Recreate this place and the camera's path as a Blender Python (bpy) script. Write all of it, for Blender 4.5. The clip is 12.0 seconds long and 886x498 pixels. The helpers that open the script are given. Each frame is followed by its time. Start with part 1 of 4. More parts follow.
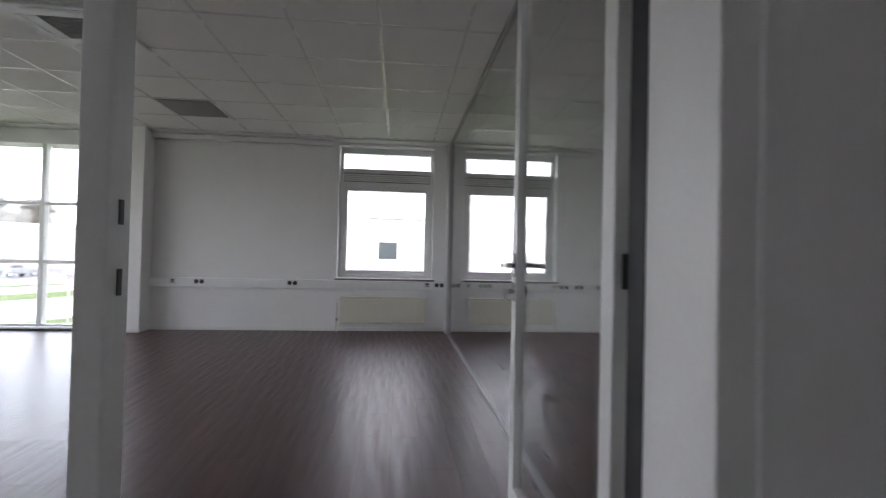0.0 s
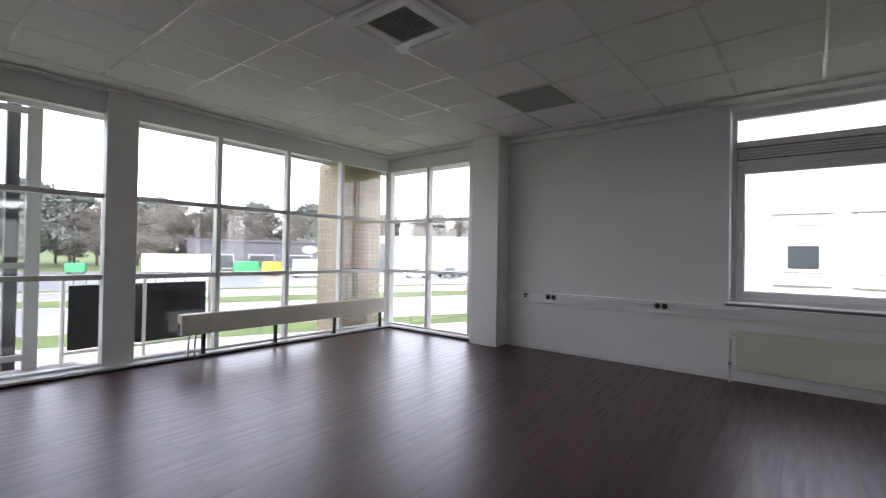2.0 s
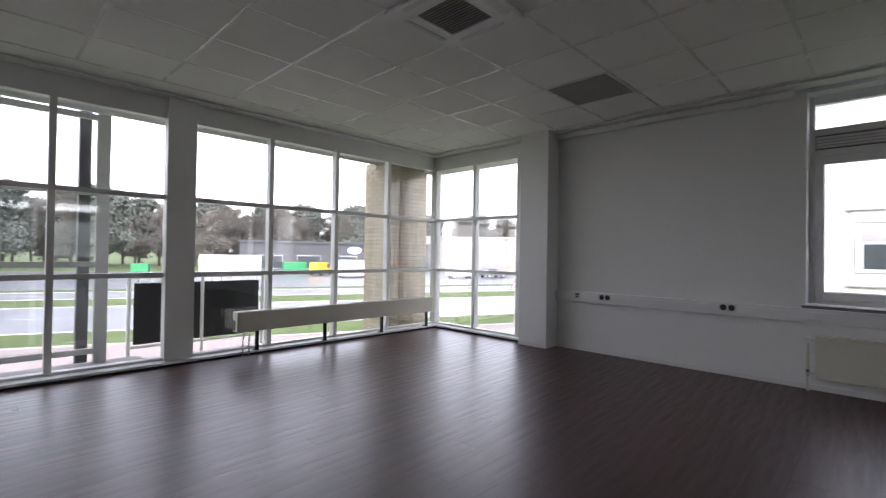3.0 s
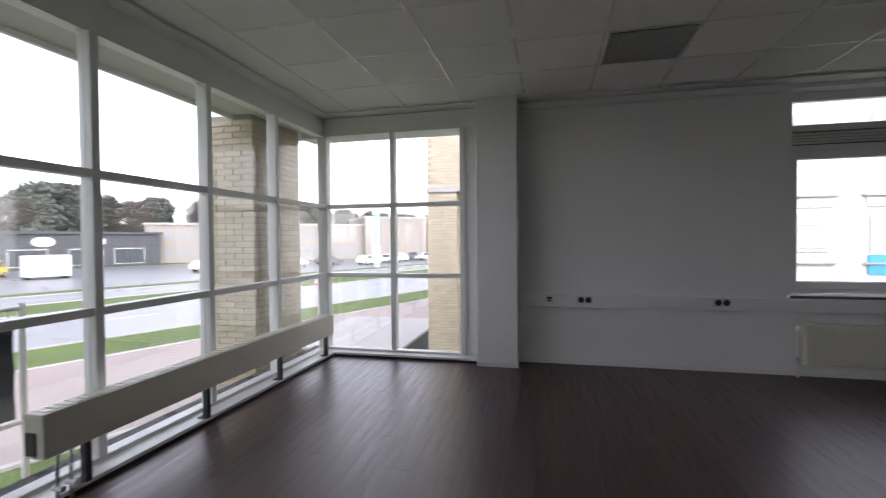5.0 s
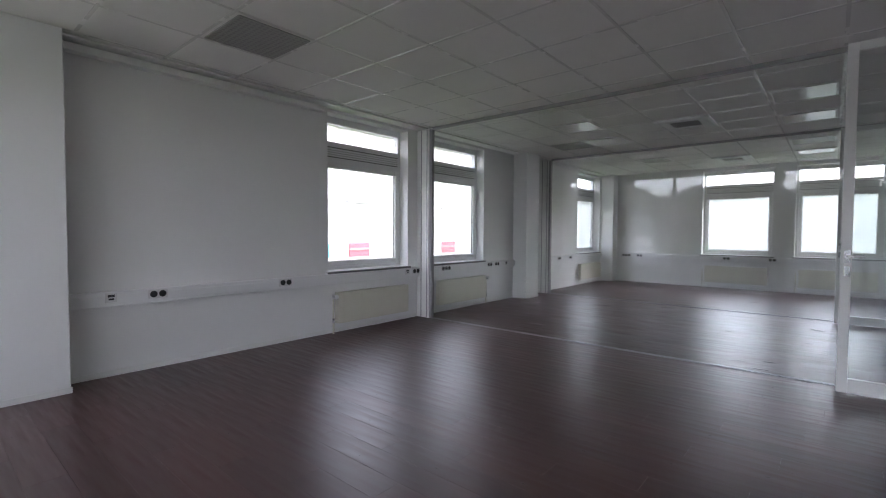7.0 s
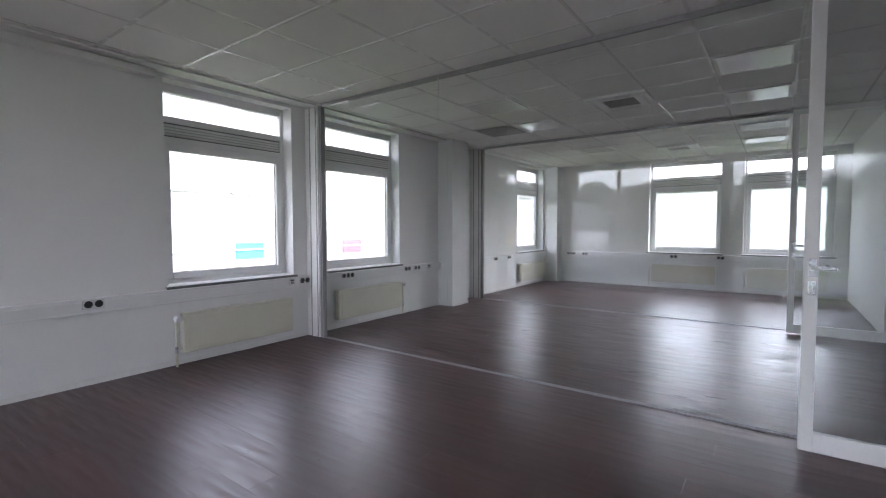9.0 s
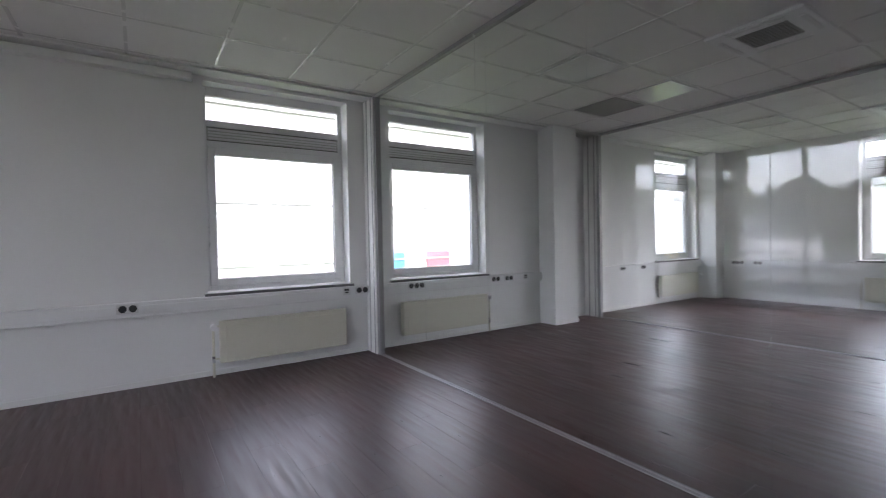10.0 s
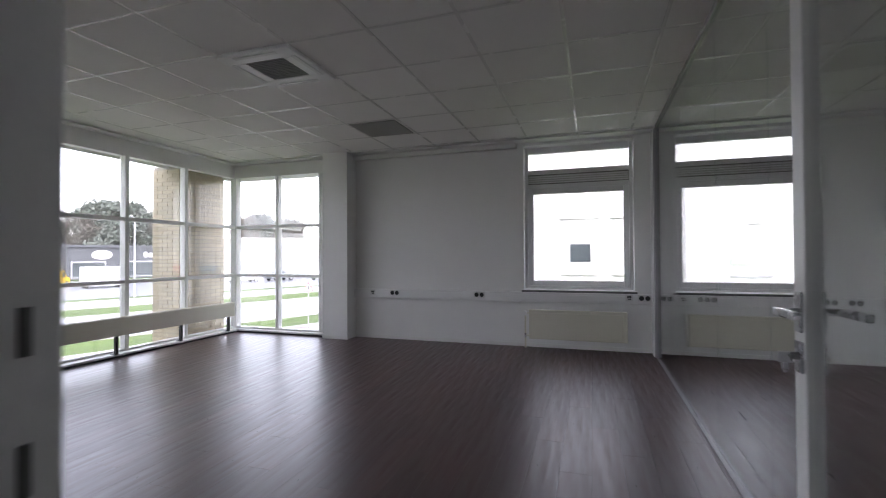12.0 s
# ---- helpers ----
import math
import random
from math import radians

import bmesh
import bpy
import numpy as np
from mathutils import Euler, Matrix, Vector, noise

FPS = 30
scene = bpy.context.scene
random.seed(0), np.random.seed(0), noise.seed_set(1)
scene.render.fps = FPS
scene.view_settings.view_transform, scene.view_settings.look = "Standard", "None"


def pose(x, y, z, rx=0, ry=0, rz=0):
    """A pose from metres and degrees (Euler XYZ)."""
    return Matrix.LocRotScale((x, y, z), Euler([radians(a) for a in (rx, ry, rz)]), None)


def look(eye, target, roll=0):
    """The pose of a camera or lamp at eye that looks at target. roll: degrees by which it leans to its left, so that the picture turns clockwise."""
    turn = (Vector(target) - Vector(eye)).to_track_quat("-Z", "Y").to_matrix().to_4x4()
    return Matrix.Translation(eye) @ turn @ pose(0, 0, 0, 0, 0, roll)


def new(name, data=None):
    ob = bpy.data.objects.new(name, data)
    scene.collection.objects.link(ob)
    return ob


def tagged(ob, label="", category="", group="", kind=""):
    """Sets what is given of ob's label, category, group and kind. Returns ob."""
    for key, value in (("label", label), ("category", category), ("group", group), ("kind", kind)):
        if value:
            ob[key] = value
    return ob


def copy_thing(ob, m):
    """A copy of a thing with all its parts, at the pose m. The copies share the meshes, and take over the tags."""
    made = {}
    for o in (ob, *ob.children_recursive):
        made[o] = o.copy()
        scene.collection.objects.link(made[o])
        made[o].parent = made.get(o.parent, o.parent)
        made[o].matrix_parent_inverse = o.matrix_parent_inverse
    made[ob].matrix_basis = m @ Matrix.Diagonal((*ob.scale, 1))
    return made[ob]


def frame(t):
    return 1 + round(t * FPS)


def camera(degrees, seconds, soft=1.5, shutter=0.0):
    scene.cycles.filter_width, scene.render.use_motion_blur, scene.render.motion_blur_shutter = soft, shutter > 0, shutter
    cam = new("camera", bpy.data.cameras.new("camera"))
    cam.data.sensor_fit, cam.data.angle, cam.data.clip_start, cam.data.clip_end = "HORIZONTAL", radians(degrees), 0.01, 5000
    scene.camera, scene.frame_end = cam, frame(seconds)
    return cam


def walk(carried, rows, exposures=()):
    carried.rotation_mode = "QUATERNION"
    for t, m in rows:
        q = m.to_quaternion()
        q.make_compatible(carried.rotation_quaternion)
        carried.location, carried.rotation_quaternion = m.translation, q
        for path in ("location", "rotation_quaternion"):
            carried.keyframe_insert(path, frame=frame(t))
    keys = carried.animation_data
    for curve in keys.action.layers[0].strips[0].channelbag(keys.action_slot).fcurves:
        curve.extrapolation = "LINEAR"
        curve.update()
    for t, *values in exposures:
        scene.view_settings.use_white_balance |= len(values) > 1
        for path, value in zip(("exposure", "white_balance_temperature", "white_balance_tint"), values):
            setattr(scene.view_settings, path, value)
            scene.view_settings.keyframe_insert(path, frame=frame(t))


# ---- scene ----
cam = camera(88.2, 12.0, soft=1.1, shutter=0.2)
PATH = [
    (0, (0.062, -0.325, 1.164), (0.253, 1.666, 1.195), 1.3),
    (0.5, (0.06, 0.313, 1.197), (-0.239, 2.29, 1.222), 1.3),
    (1, (-0.024, 0.672, 1.178), (-0.681, 2.561, 1.193), 1.2),
    (1.5, (-0.138, 0.975, 1.189), (-1.057, 2.751, 1.214), 0.9),
    (2, (-0.195, 1.149, 1.255), (-1.452, 2.704, 1.276), 1.0),
    (2.5, (-0.215, 1.187, 1.257), (-1.545, 2.681, 1.283), 1.0),
    (3, (-0.31, 1.175, 1.228), (-1.705, 2.608, 1.249), 0.9),
    (3.2, (-0.49, 1.15, 1.221), (-1.994, 2.469, 1.234), 0.8),
    (4.8, (-3.004, 1.478, 1.355), (-3.701, 3.352, 1.322), -0.9),
    (5, (-3.19, 1.555, 1.37), (-3.646, 3.502, 1.331), -0.5),
    (5.5, (-3.683, 1.701, 1.419), (-3.226, 3.645, 1.328), 0.1),
    (6, (-3.974, 1.827, 1.312), (-2.953, 3.547, 1.259), 0.1),
    (6.5, (-4.234, 1.848, 1.306), (-2.831, 3.272, 1.248), 0.5),
    (7, (-4.36, 1.822, 1.308), (-2.839, 3.118, 1.235), 0.3),
    (7.2, (-4.350, 1.800, 1.325), (-2.825, 3.092, 1.252), 0.4),
    (8.8, (-3.213, 1.908, 1.362), (-1.584, 3.064, 1.255), -0.2),
    (9, (-2.896, 1.907, 1.371), (-1.282, 3.084, 1.277), -0.1),
    (9.5, (-2.148, 1.866, 1.321), (-0.658, 3.197, 1.247), -0.6),
    (10, (-1.413, 1.836, 1.26), (-0.305, 3.5, 1.222), -1.1),
    (10.5, (-0.702, 1.688, 1.266), (-0.19, 3.621, 1.236), -1.3),
    (11, (-0.261, 1.405, 1.231), (-0.469, 3.394, 1.26), -0.7),
    (11.5, (-0.107, 0.877, 1.278), (-0.692, 2.789, 1.306), -0.3),
    (12, (0.053, 0.237, 1.29), (-0.569, 2.137, 1.316), -0.3),
]
EXPOSURES = [(0, 3.3, 6350, 20), (1.0, 3.1, 6350, 21), (2.5, 2.7, 6350, 21), (5, 2.25, 6350, 20), (6, 2.85, 6200, 20), (7, 3.15, 6150, 20), (9.5, 3.5, 6150, 21), (10.5, 3.15, 6200, 21), (12, 2.9, 6250, 21)]
walk(cam, [(t, look(eye, target, roll)) for t, eye, target, roll in PATH], EXPOSURES)

# ---- world, sun ----
world = bpy.data.worlds.new("sky")
scene.world = world
world.use_nodes = True
wn = world.node_tree.nodes
sky = wn.new("ShaderNodeTexSky")
sky.sky_type, sky.sun_disc, sky.sun_elevation, sky.sun_rotation = "NISHITA", False, radians(34), radians(125)
grey_sky = wn.new("ShaderNodeHueSaturation")
grey_sky.inputs["Saturation"].default_value = 0.25
world.node_tree.links.new(sky.outputs["Color"], grey_sky.inputs["Color"])
world.node_tree.links.new(grey_sky.outputs["Color"], wn["Background"].inputs["Color"])
wn["Background"].inputs["Strength"].default_value = 0.15
sun = new("sun", bpy.data.lights.new("sun", "SUN"))
sun.data.energy, sun.data.angle, sun.data.color = 0.55, radians(45), (1.0, 0.97, 0.93)
sun.matrix_world = look((0, 0, 30), (-10, 17.3, 16.5))

scene.cycles.transparent_max_bounces = 32

# ---- materials ----


def mat(name, color, rough=0.5, metal=0.0, vary=0.08, scale=6.0, bump=0.0, fine=60.0, spec=0.5, stretch=(1, 1, 1), per_object=0.0, island=0.0, rvar=0.05):
    m = bpy.data.materials.new(name)
    m.use_nodes = True
    n, l = m.node_tree.nodes, m.node_tree.links
    b = n["Principled BSDF"]
    b.inputs["Metallic"].default_value = metal
    b.inputs["Specular IOR Level"].default_value = spec
    tc, mp = n.new("ShaderNodeTexCoord"), n.new("ShaderNodeMapping")
    mp.inputs["Scale"].default_value = stretch
    l.new(tc.outputs["Object"], mp.inputs["Vector"])
    big, small = n.new("ShaderNodeTexNoise"), n.new("ShaderNodeTexNoise")
    for t, s in ((big, scale), (small, fine)):
        t.inputs["Scale"].default_value = s
        t.inputs["Detail"].default_value = 4
        l.new(mp.outputs["Vector"], t.inputs["Vector"])
    add = n.new("ShaderNodeMath")
    l.new(big.outputs["Fac"], add.inputs[0])
    l.new(small.outputs["Fac"], add.inputs[1])
    last = add.outputs[0]
    for amount, kind in ((per_object, "ShaderNodeObjectInfo"), (island, "ShaderNodeNewGeometry")):
        if amount:
            o, k = n.new(kind), n.new("ShaderNodeMath")
            k.operation = "MULTIPLY_ADD"
            l.new(o.outputs["Random" if kind == "ShaderNodeObjectInfo" else "Random Per Island"], k.inputs[0])
            k.inputs[1].default_value = amount
            l.new(last, k.inputs[2])
            last = k.outputs[0]
    extra = per_object + island
    r = n.new("ShaderNodeMapRange")
    r.inputs["From Min"].default_value, r.inputs["From Max"].default_value = 0.6, 1.4 + extra
    r.inputs["To Min"].default_value, r.inputs["To Max"].default_value = 1 - vary, 1 + vary
    l.new(last, r.inputs["Value"])
    mul = n.new("ShaderNodeVectorMath")
    mul.operation = "SCALE"
    mul.inputs[0].default_value = color
    l.new(r.outputs["Result"], mul.inputs["Scale"])
    l.new(mul.outputs[0], b.inputs["Base Color"])
    rr = n.new("ShaderNodeMapRange")
    rr.inputs["From Min"].default_value, rr.inputs["From Max"].default_value = 0.3, 0.7
    rr.inputs["To Min"].default_value, rr.inputs["To Max"].default_value = max(0.0, rough - rvar), min(1.0, rough + rvar)
    l.new((small if rvar > 0.06 else big).outputs["Fac"], rr.inputs["Value"])
    l.new(rr.outputs["Result"], b.inputs["Roughness"])
    if bump:
        bp = n.new("ShaderNodeBump")
        bp.inputs["Strength"].default_value, bp.inputs["Distance"].default_value = bump, 0.004
        l.new(small.outputs["Fac"], bp.inputs["Height"])
        l.new(bp.outputs["Normal"], b.inputs["Normal"])
    return m


def glass_mat(name, tint, rough=0.0, face=0.035):
    """Thin clear pane: mostly transparent, with a gloss that grows at grazing angles."""
    m = bpy.data.materials.new(name)
    m.use_nodes = True
    n, l = m.node_tree.nodes, m.node_tree.links
    n.remove(n["Principled BSDF"])
    tr, gl, mx, fr = n.new("ShaderNodeBsdfTransparent"), n.new("ShaderNodeBsdfGlossy"), n.new("ShaderNodeMixShader"), n.new("ShaderNodeLayerWeight")
    tr.inputs["Color"].default_value = (*tint, 1)
    gl.inputs["Roughness"].default_value = rough
    fr.inputs["Blend"].default_value = 0.5
    pw, ma = n.new("ShaderNodeMath"), n.new("ShaderNodeMath")
    pw.operation, ma.operation = "POWER", "MULTIPLY_ADD"
    pw.inputs[1].default_value, ma.inputs[1].default_value, ma.inputs[2].default_value = 5.0, 0.9, face
    l.new(fr.outputs["Facing"], pw.inputs[0])
    l.new(pw.outputs[0], ma.inputs[0])
    l.new(ma.outputs[0], mx.inputs["Fac"])
    l.new(tr.outputs[0], mx.inputs[1])
    l.new(gl.outputs[0], mx.inputs[2])
    l.new(mx.outputs[0], n["Material Output"].inputs["Surface"])
    return m


WALL = mat("wall_paint", (0.83, 0.83, 0.82), 0.7, vary=0.03, scale=1.5, bump=0.15, fine=180)
WHITE = mat("white_lacquer", (0.80, 0.80, 0.78), 0.38, vary=0.03, scale=3)
UPVC = mat("white_plastic", (0.82, 0.82, 0.82), 0.32, vary=0.02, scale=3)
TILE = mat("ceiling_tile", (0.85, 0.84, 0.825), 0.95, vary=0.04, scale=2.0, bump=0.3, fine=220, island=0.06)
TBAR = mat("ceiling_rail", (0.84, 0.83, 0.815), 0.26, vary=0.02, spec=0.6, rvar=0.03)
OPAL = mat("opal_diffuser", (0.86, 0.86, 0.85), 0.16, vary=0.02, spec=0.7, rvar=0.03)
SLAB = mat("ceiling_board", (0.68, 0.68, 0.66), 0.9, vary=0.04, scale=1)
PLANK = mat("dark_walnut_vinyl", (0.066, 0.029, 0.027), 0.37, vary=0.42, scale=1.4, bump=0.08, fine=3.2, stretch=(7, 0.6, 1), rvar=0.11, per_object=0.7, spec=0.8)
PLANK2 = mat("dark_walnut_vinyl_far", (0.066, 0.029, 0.027), 0.37, vary=0.42, scale=1.4, bump=0.08, fine=3.2, stretch=(7, 0.6, 1), rvar=0.11, island=0.7, spec=0.8)
GAP = mat("floor_joint", (0.02, 0.014, 0.014), 0.7)
ALU = mat("brushed_aluminium", (0.62, 0.62, 0.63), 0.38, metal=0.85, vary=0.05, scale=4, stretch=(1, 1, 0.05))
RAIL = mat("dull_aluminium", (0.36, 0.35, 0.36), 0.5, metal=0.3, vary=0.06, scale=4)
FARWIN = mat("far_window_glass", (0.24, 0.26, 0.28), 0.25, vary=0.15)
PILLAR = mat("pale_blue_board", (0.30, 0.48, 0.66), 0.5)
STEEL = mat("satin_steel", (0.55, 0.55, 0.56), 0.28, metal=1.0, vary=0.06, scale=20)
CREAM = mat("cream_enamel", (0.70, 0.68, 0.575), 0.42, vary=0.03, scale=2)
SOCKET = mat("dark_socket", (0.035, 0.035, 0.037), 0.45, vary=0.1)
SOCKFACE = mat("socket_plate", (0.7, 0.7, 0.69), 0.4, vary=0.02)
BLACK = mat("black_paint", (0.025, 0.026, 0.028), 0.5, vary=0.15)
STONE = mat("window_board", (0.16, 0.16, 0.165), 0.4, vary=0.15, scale=20)
GRILLE = mat("grey_vent_panel", (0.36, 0.355, 0.345), 0.7, vary=0.06)
PERF = mat("panel_holes", (0.29, 0.285, 0.28), 0.8)
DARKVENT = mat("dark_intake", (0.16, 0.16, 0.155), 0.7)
BRICK = mat("yellow_brick", (0.50, 0.43, 0.31), 0.85, vary=0.22, scale=8, bump=0.4, fine=70, per_object=0.8)
BRICKF = mat("pale_yellow_brick", (0.52, 0.455, 0.34), 0.85, vary=0.2, scale=8, bump=0.4, fine=70, island=0.8)
MORTAR = mat("mortar", (0.34, 0.31, 0.26), 0.95, vary=0.15, bump=0.4)
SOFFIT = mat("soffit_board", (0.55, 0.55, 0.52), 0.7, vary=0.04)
GRASS = mat("grass", (0.085, 0.13, 0.03), 0.9, vary=0.35, scale=0.6, bump=0.8, fine=14)
ASPHALT = mat("wet_asphalt", (0.14, 0.145, 0.155), 0.32, vary=0.2, scale=0.4, bump=0.2, fine=40)
PAVE = mat("pink_paving", (0.30, 0.25, 0.23), 0.65, vary=0.15, scale=0.7, fine=8)
CONC = mat("kerb_concrete", (0.42, 0.41, 0.39), 0.8, vary=0.15, scale=3)
LINE = mat("road_paint", (0.65, 0.65, 0.63), 0.6, vary=0.1)
RENDERW = mat("white_render", (0.68, 0.68, 0.665), 0.8, vary=0.04, scale=0.6)
OFFICE = mat("tan_facade", (0.28, 0.255, 0.225), 0.85, vary=0.1, scale=1)
DARKB = mat("dark_cladding", (0.06, 0.064, 0.07), 0.6, vary=0.15, scale=1)
WINDK = mat("dark_window_glass", (0.05, 0.06, 0.065), 0.12, vary=0.15)
BLUE = mat("blue_panel", (0.06, 0.36, 0.62), 0.5)
RED = mat("red_panel", (0.58, 0.12, 0.15), 0.5)
GREEN = mat("green_paint", (0.02, 0.25, 0.09), 0.5, vary=0.1)
YELLOW = mat("yellow_paint", (0.75, 0.48, 0.03), 0.4, vary=0.05)
CARW = mat("white_car_paint", (0.75, 0.75, 0.75), 0.25, vary=0.02)
CARG = mat("grey_car_paint", (0.18, 0.19, 0.2), 0.25, vary=0.05)
RUBBER = mat("tyre_rubber", (0.02, 0.02, 0.02), 0.8)
BARK = mat("bark", (0.09, 0.07, 0.055), 0.95, vary=0.3, scale=3, bump=0.6, fine=20)
LEAFD = mat("evergreen_leaves", (0.115, 0.13, 0.11), 0.8, vary=0.4, scale=0.8, island=0.6)
LEAFB = mat("autumn_twigs", (0.17, 0.16, 0.14), 0.9, vary=0.4, scale=0.8, island=0.6)
CLOTH = mat("black_mesh_cloth", (0.03, 0.032, 0.035), 0.8, vary=0.25, scale=1.5)
GLASS = glass_mat("clear_window_glass", (0.965, 0.97, 0.973), face=0.08)
PGLASS = glass_mat("partition_glass", (0.972, 0.982, 0.98))

# ---- mesh helpers ----


def box(bm, x0, y0, z0, x1, y1, z1, bevel=0.0, mi=0):
    sub = bmesh.ops.create_cube(bm, size=1.0, matrix=Matrix.LocRotScale(((x0 + x1) / 2, (y0 + y1) / 2, (z0 + z1) / 2), None, (abs(x1 - x0), abs(y1 - y0), abs(z1 - z0))))
    fs = {f for v in sub["verts"] for f in v.link_faces}
    for f in fs:
        f.material_index = mi
    if bevel:
        bmesh.ops.bevel(bm, geom=list({e for v in sub["verts"] for e in v.link_edges}), offset=bevel, segments=2, affect="EDGES", profile=0.5)
    return bm


def cyl(bm, a, b, r0, r1=None, seg=12):
    a, b = Vector(a), Vector(b)
    d = b - a
    m = Matrix.Translation((a + b) / 2) @ d.to_track_quat("Z", "Y").to_matrix().to_4x4()
    bmesh.ops.create_cone(bm, cap_ends=True, segments=seg, radius1=r0, radius2=r0 if r1 is None else r1, depth=d.length, matrix=m)
    return bm


def B(*boxes, bevel=0.0):
    bm = bmesh.new()
    for b in boxes:
        box(bm, *b, bevel=bevel)
    return bm


def C(a, b, r0, r1=None, seg=12):
    return cyl(bmesh.new(), a, b, r0, r1, seg)


def mesh_ob(name, bm, *mats):
    me = bpy.data.meshes.new(name)
    bm.to_mesh(me)
    bm.free()
    for m in mats:
        me.materials.append(m)
    return new(name, me)


def part(name, bm, material, parent, label=""):
    ob = mesh_ob(name, bm, material)
    ob.parent = parent
    return tagged(ob, label)


def empty(name, label, category, at=(0, 0, 0), group="", kind=""):
    ob = new(name)
    ob.matrix_basis = Matrix.Translation(at)
    return tagged(ob, label, category, group, kind)


def struct(name, bm, material, label, category):
    return tagged(mesh_ob(name, bm, material), label, category, kind="structure")


# plan
N, W, E, S = 6.73, -5.9, 8.45, 0.53
CEIL, P1, P2, GROUND = 2.89, 0.82, 4.64, -2.4
PS = 0.80  # room face of the thick front wall
CORR = -1.7
WIN_Z0, WIN_Z1 = 0.80, 2.83
WINDOWS = ((-0.87, 0.575), (1.105, 2.55), (6.60, 8.045))
EWINDOWS = ((2.85, 4.295), (1.02, 2.465))

# ---- floor, ceiling, walls ----
floor = struct("floor", B((W - 0.3, CORR - 0.2, -0.3, E + 0.3, N + 0.3, -0.006)), GAP, "dark walnut vinyl plank floor with a soft sheen", "floor")

ceil_bm = bmesh.new()
box(ceil_bm, W - 0.1, CORR - 0.2, CEIL + 0.02, E + 0.3, N + 0.3, CEIL + 0.3)
GX, GY, TX, TY = -2.785, 3.12, 0.665, 0.67
xs = [GX + TX * i for i in range(-5, 18) if W + 0.3 < GX + TX * i < E]
ys = [GY + TY * i for i in range(-8, 6) if CORR < GY + TY * i < N - 0.2]
for i, x in enumerate(xs):
    for y in ys:
        if x + TX < E and y + TY < N:
            box(ceil_bm, x + 0.0125, y + 0.0125, CEIL + 0.001, x + TX - 0.0125, y + TY - 0.0125, CEIL + 0.03)
box(ceil_bm, W - 0.1, CORR, CEIL + 0.002, xs[0] - 0.01, N, CEIL + 0.03)
box(ceil_bm, xs[0], ys[-1] + TY + 0.01 if ys[-1] + TY < N else ys[-1] + 0.01, CEIL + 0.002, E, N, CEIL + 0.03)
for x in xs:
    box(ceil_bm, x - 0.012, CORR, CEIL - 0.003, x + 0.012, N, CEIL + 0.012, mi=1)
for y in ys:
    box(ceil_bm, xs[0], y - 0.012, CEIL - 0.0025, E, y + 0.012, CEIL + 0.012, mi=1)
ceiling = tagged(mesh_ob("ceiling", ceil_bm, TILE, TBAR), "grey-white suspended tile ceiling with white rails", "ceiling", kind="structure")


def pierced_x(x0, x1, y0, y1, z0, z1, holes):
    """Boxes of a wall along x with openings (a, b, low, high)."""
    out, at = [], x0
    for a, b, lo, hi in sorted(holes):
        if a > at:
            out.append((at, y0, z0, a, y1, z1))
        if lo > z0:
            out.append((a, y0, z0, b, y1, lo))
        if hi < z1:
            out.append((a, y0, hi, b, y1, z1))
        at = b
    out.append((at, y0, z0, x1, y1, z1))
    return out


north = [(-6.2, -4.13, -0.02, 2.64)] + [(a, b, WIN_Z0 - 0.03, WIN_Z1) for a, b in WINDOWS]
wall_north = struct("wall_north", B(*pierced_x(-6.2, E + 0.3, N, N + 0.3, -0.3, CEIL + 0.3, north)), WALL, "smooth white plastered wall with tall windows", "wall")
east = [(a, b, WIN_Z0 - 0.03, WIN_Z1) for a, b in EWINDOWS]
east_boxes = [(E, b[0], b[2], E + 0.3, b[3], b[5]) for b in pierced_x(CORR, N, 0, 0, -0.3, CEIL + 0.3, east)]
wall_east = struct("wall_east", B(*east_boxes), WALL, "white plastered wall with two windows", "wall")
wall_corridor = struct("wall_south", B((W - 0.3, CORR - 0.25, -0.3, E + 0.3, CORR, CEIL + 0.3)), WALL, "plain white corridor wall", "wall")
# Out-of-view end wall; its window is added to bring daylight into the corridor.
cend = struct("wall_corridor_end", B((W - 0.3, CORR, -0.3, W, S - 0.1, 0.3), (W - 0.3, CORR, 2.6, W, S - 0.1, CEIL + 0.3), (W - 0.3, CORR, 0.3, W, CORR + 0.55, 2.6), (W - 0.3, S - 0.75, 0.3, W, S - 0.1, 2.6)), WALL, "white corridor end wall with an unseen window added to let light in", "wall")
fill_pane = part("pane", B((W - 0.16, CORR + 0.55, 0.3, W - 0.152, S - 0.75, 2.6)), GLASS, cend)
fill_pane.visible_shadow = False
for x0, x1, y0 in ((-3.965, -3.53, 6.45), (3.57, 4.06, 6.42), (8.12, 8.45, 6.38)):
    p = struct("pilaster", B((x0, y0, 0, x1, N - 0.002, CEIL), bevel=0.006), WALL, "white plastered pilaster standing out from the wall", "pilaster")
    part("skirting", B((x0 - 0.004, y0 - 0.008, 0, x1 + 0.008, y0, 0.05), bevel=0.002), WHITE, p)
struct("baseboard", B((-3.53, N - 0.010, 0, P1 - 0.07, N, 0.05), (P1 + 0.07, N - 0.010, 0, 3.57, N, 0.05), (4.76, N - 0.010, 0, 8.12, N, 0.05), (E - 0.010, S, 0, E, 6.38, 0.05)), WHITE, "low white skirting board", "skirting")
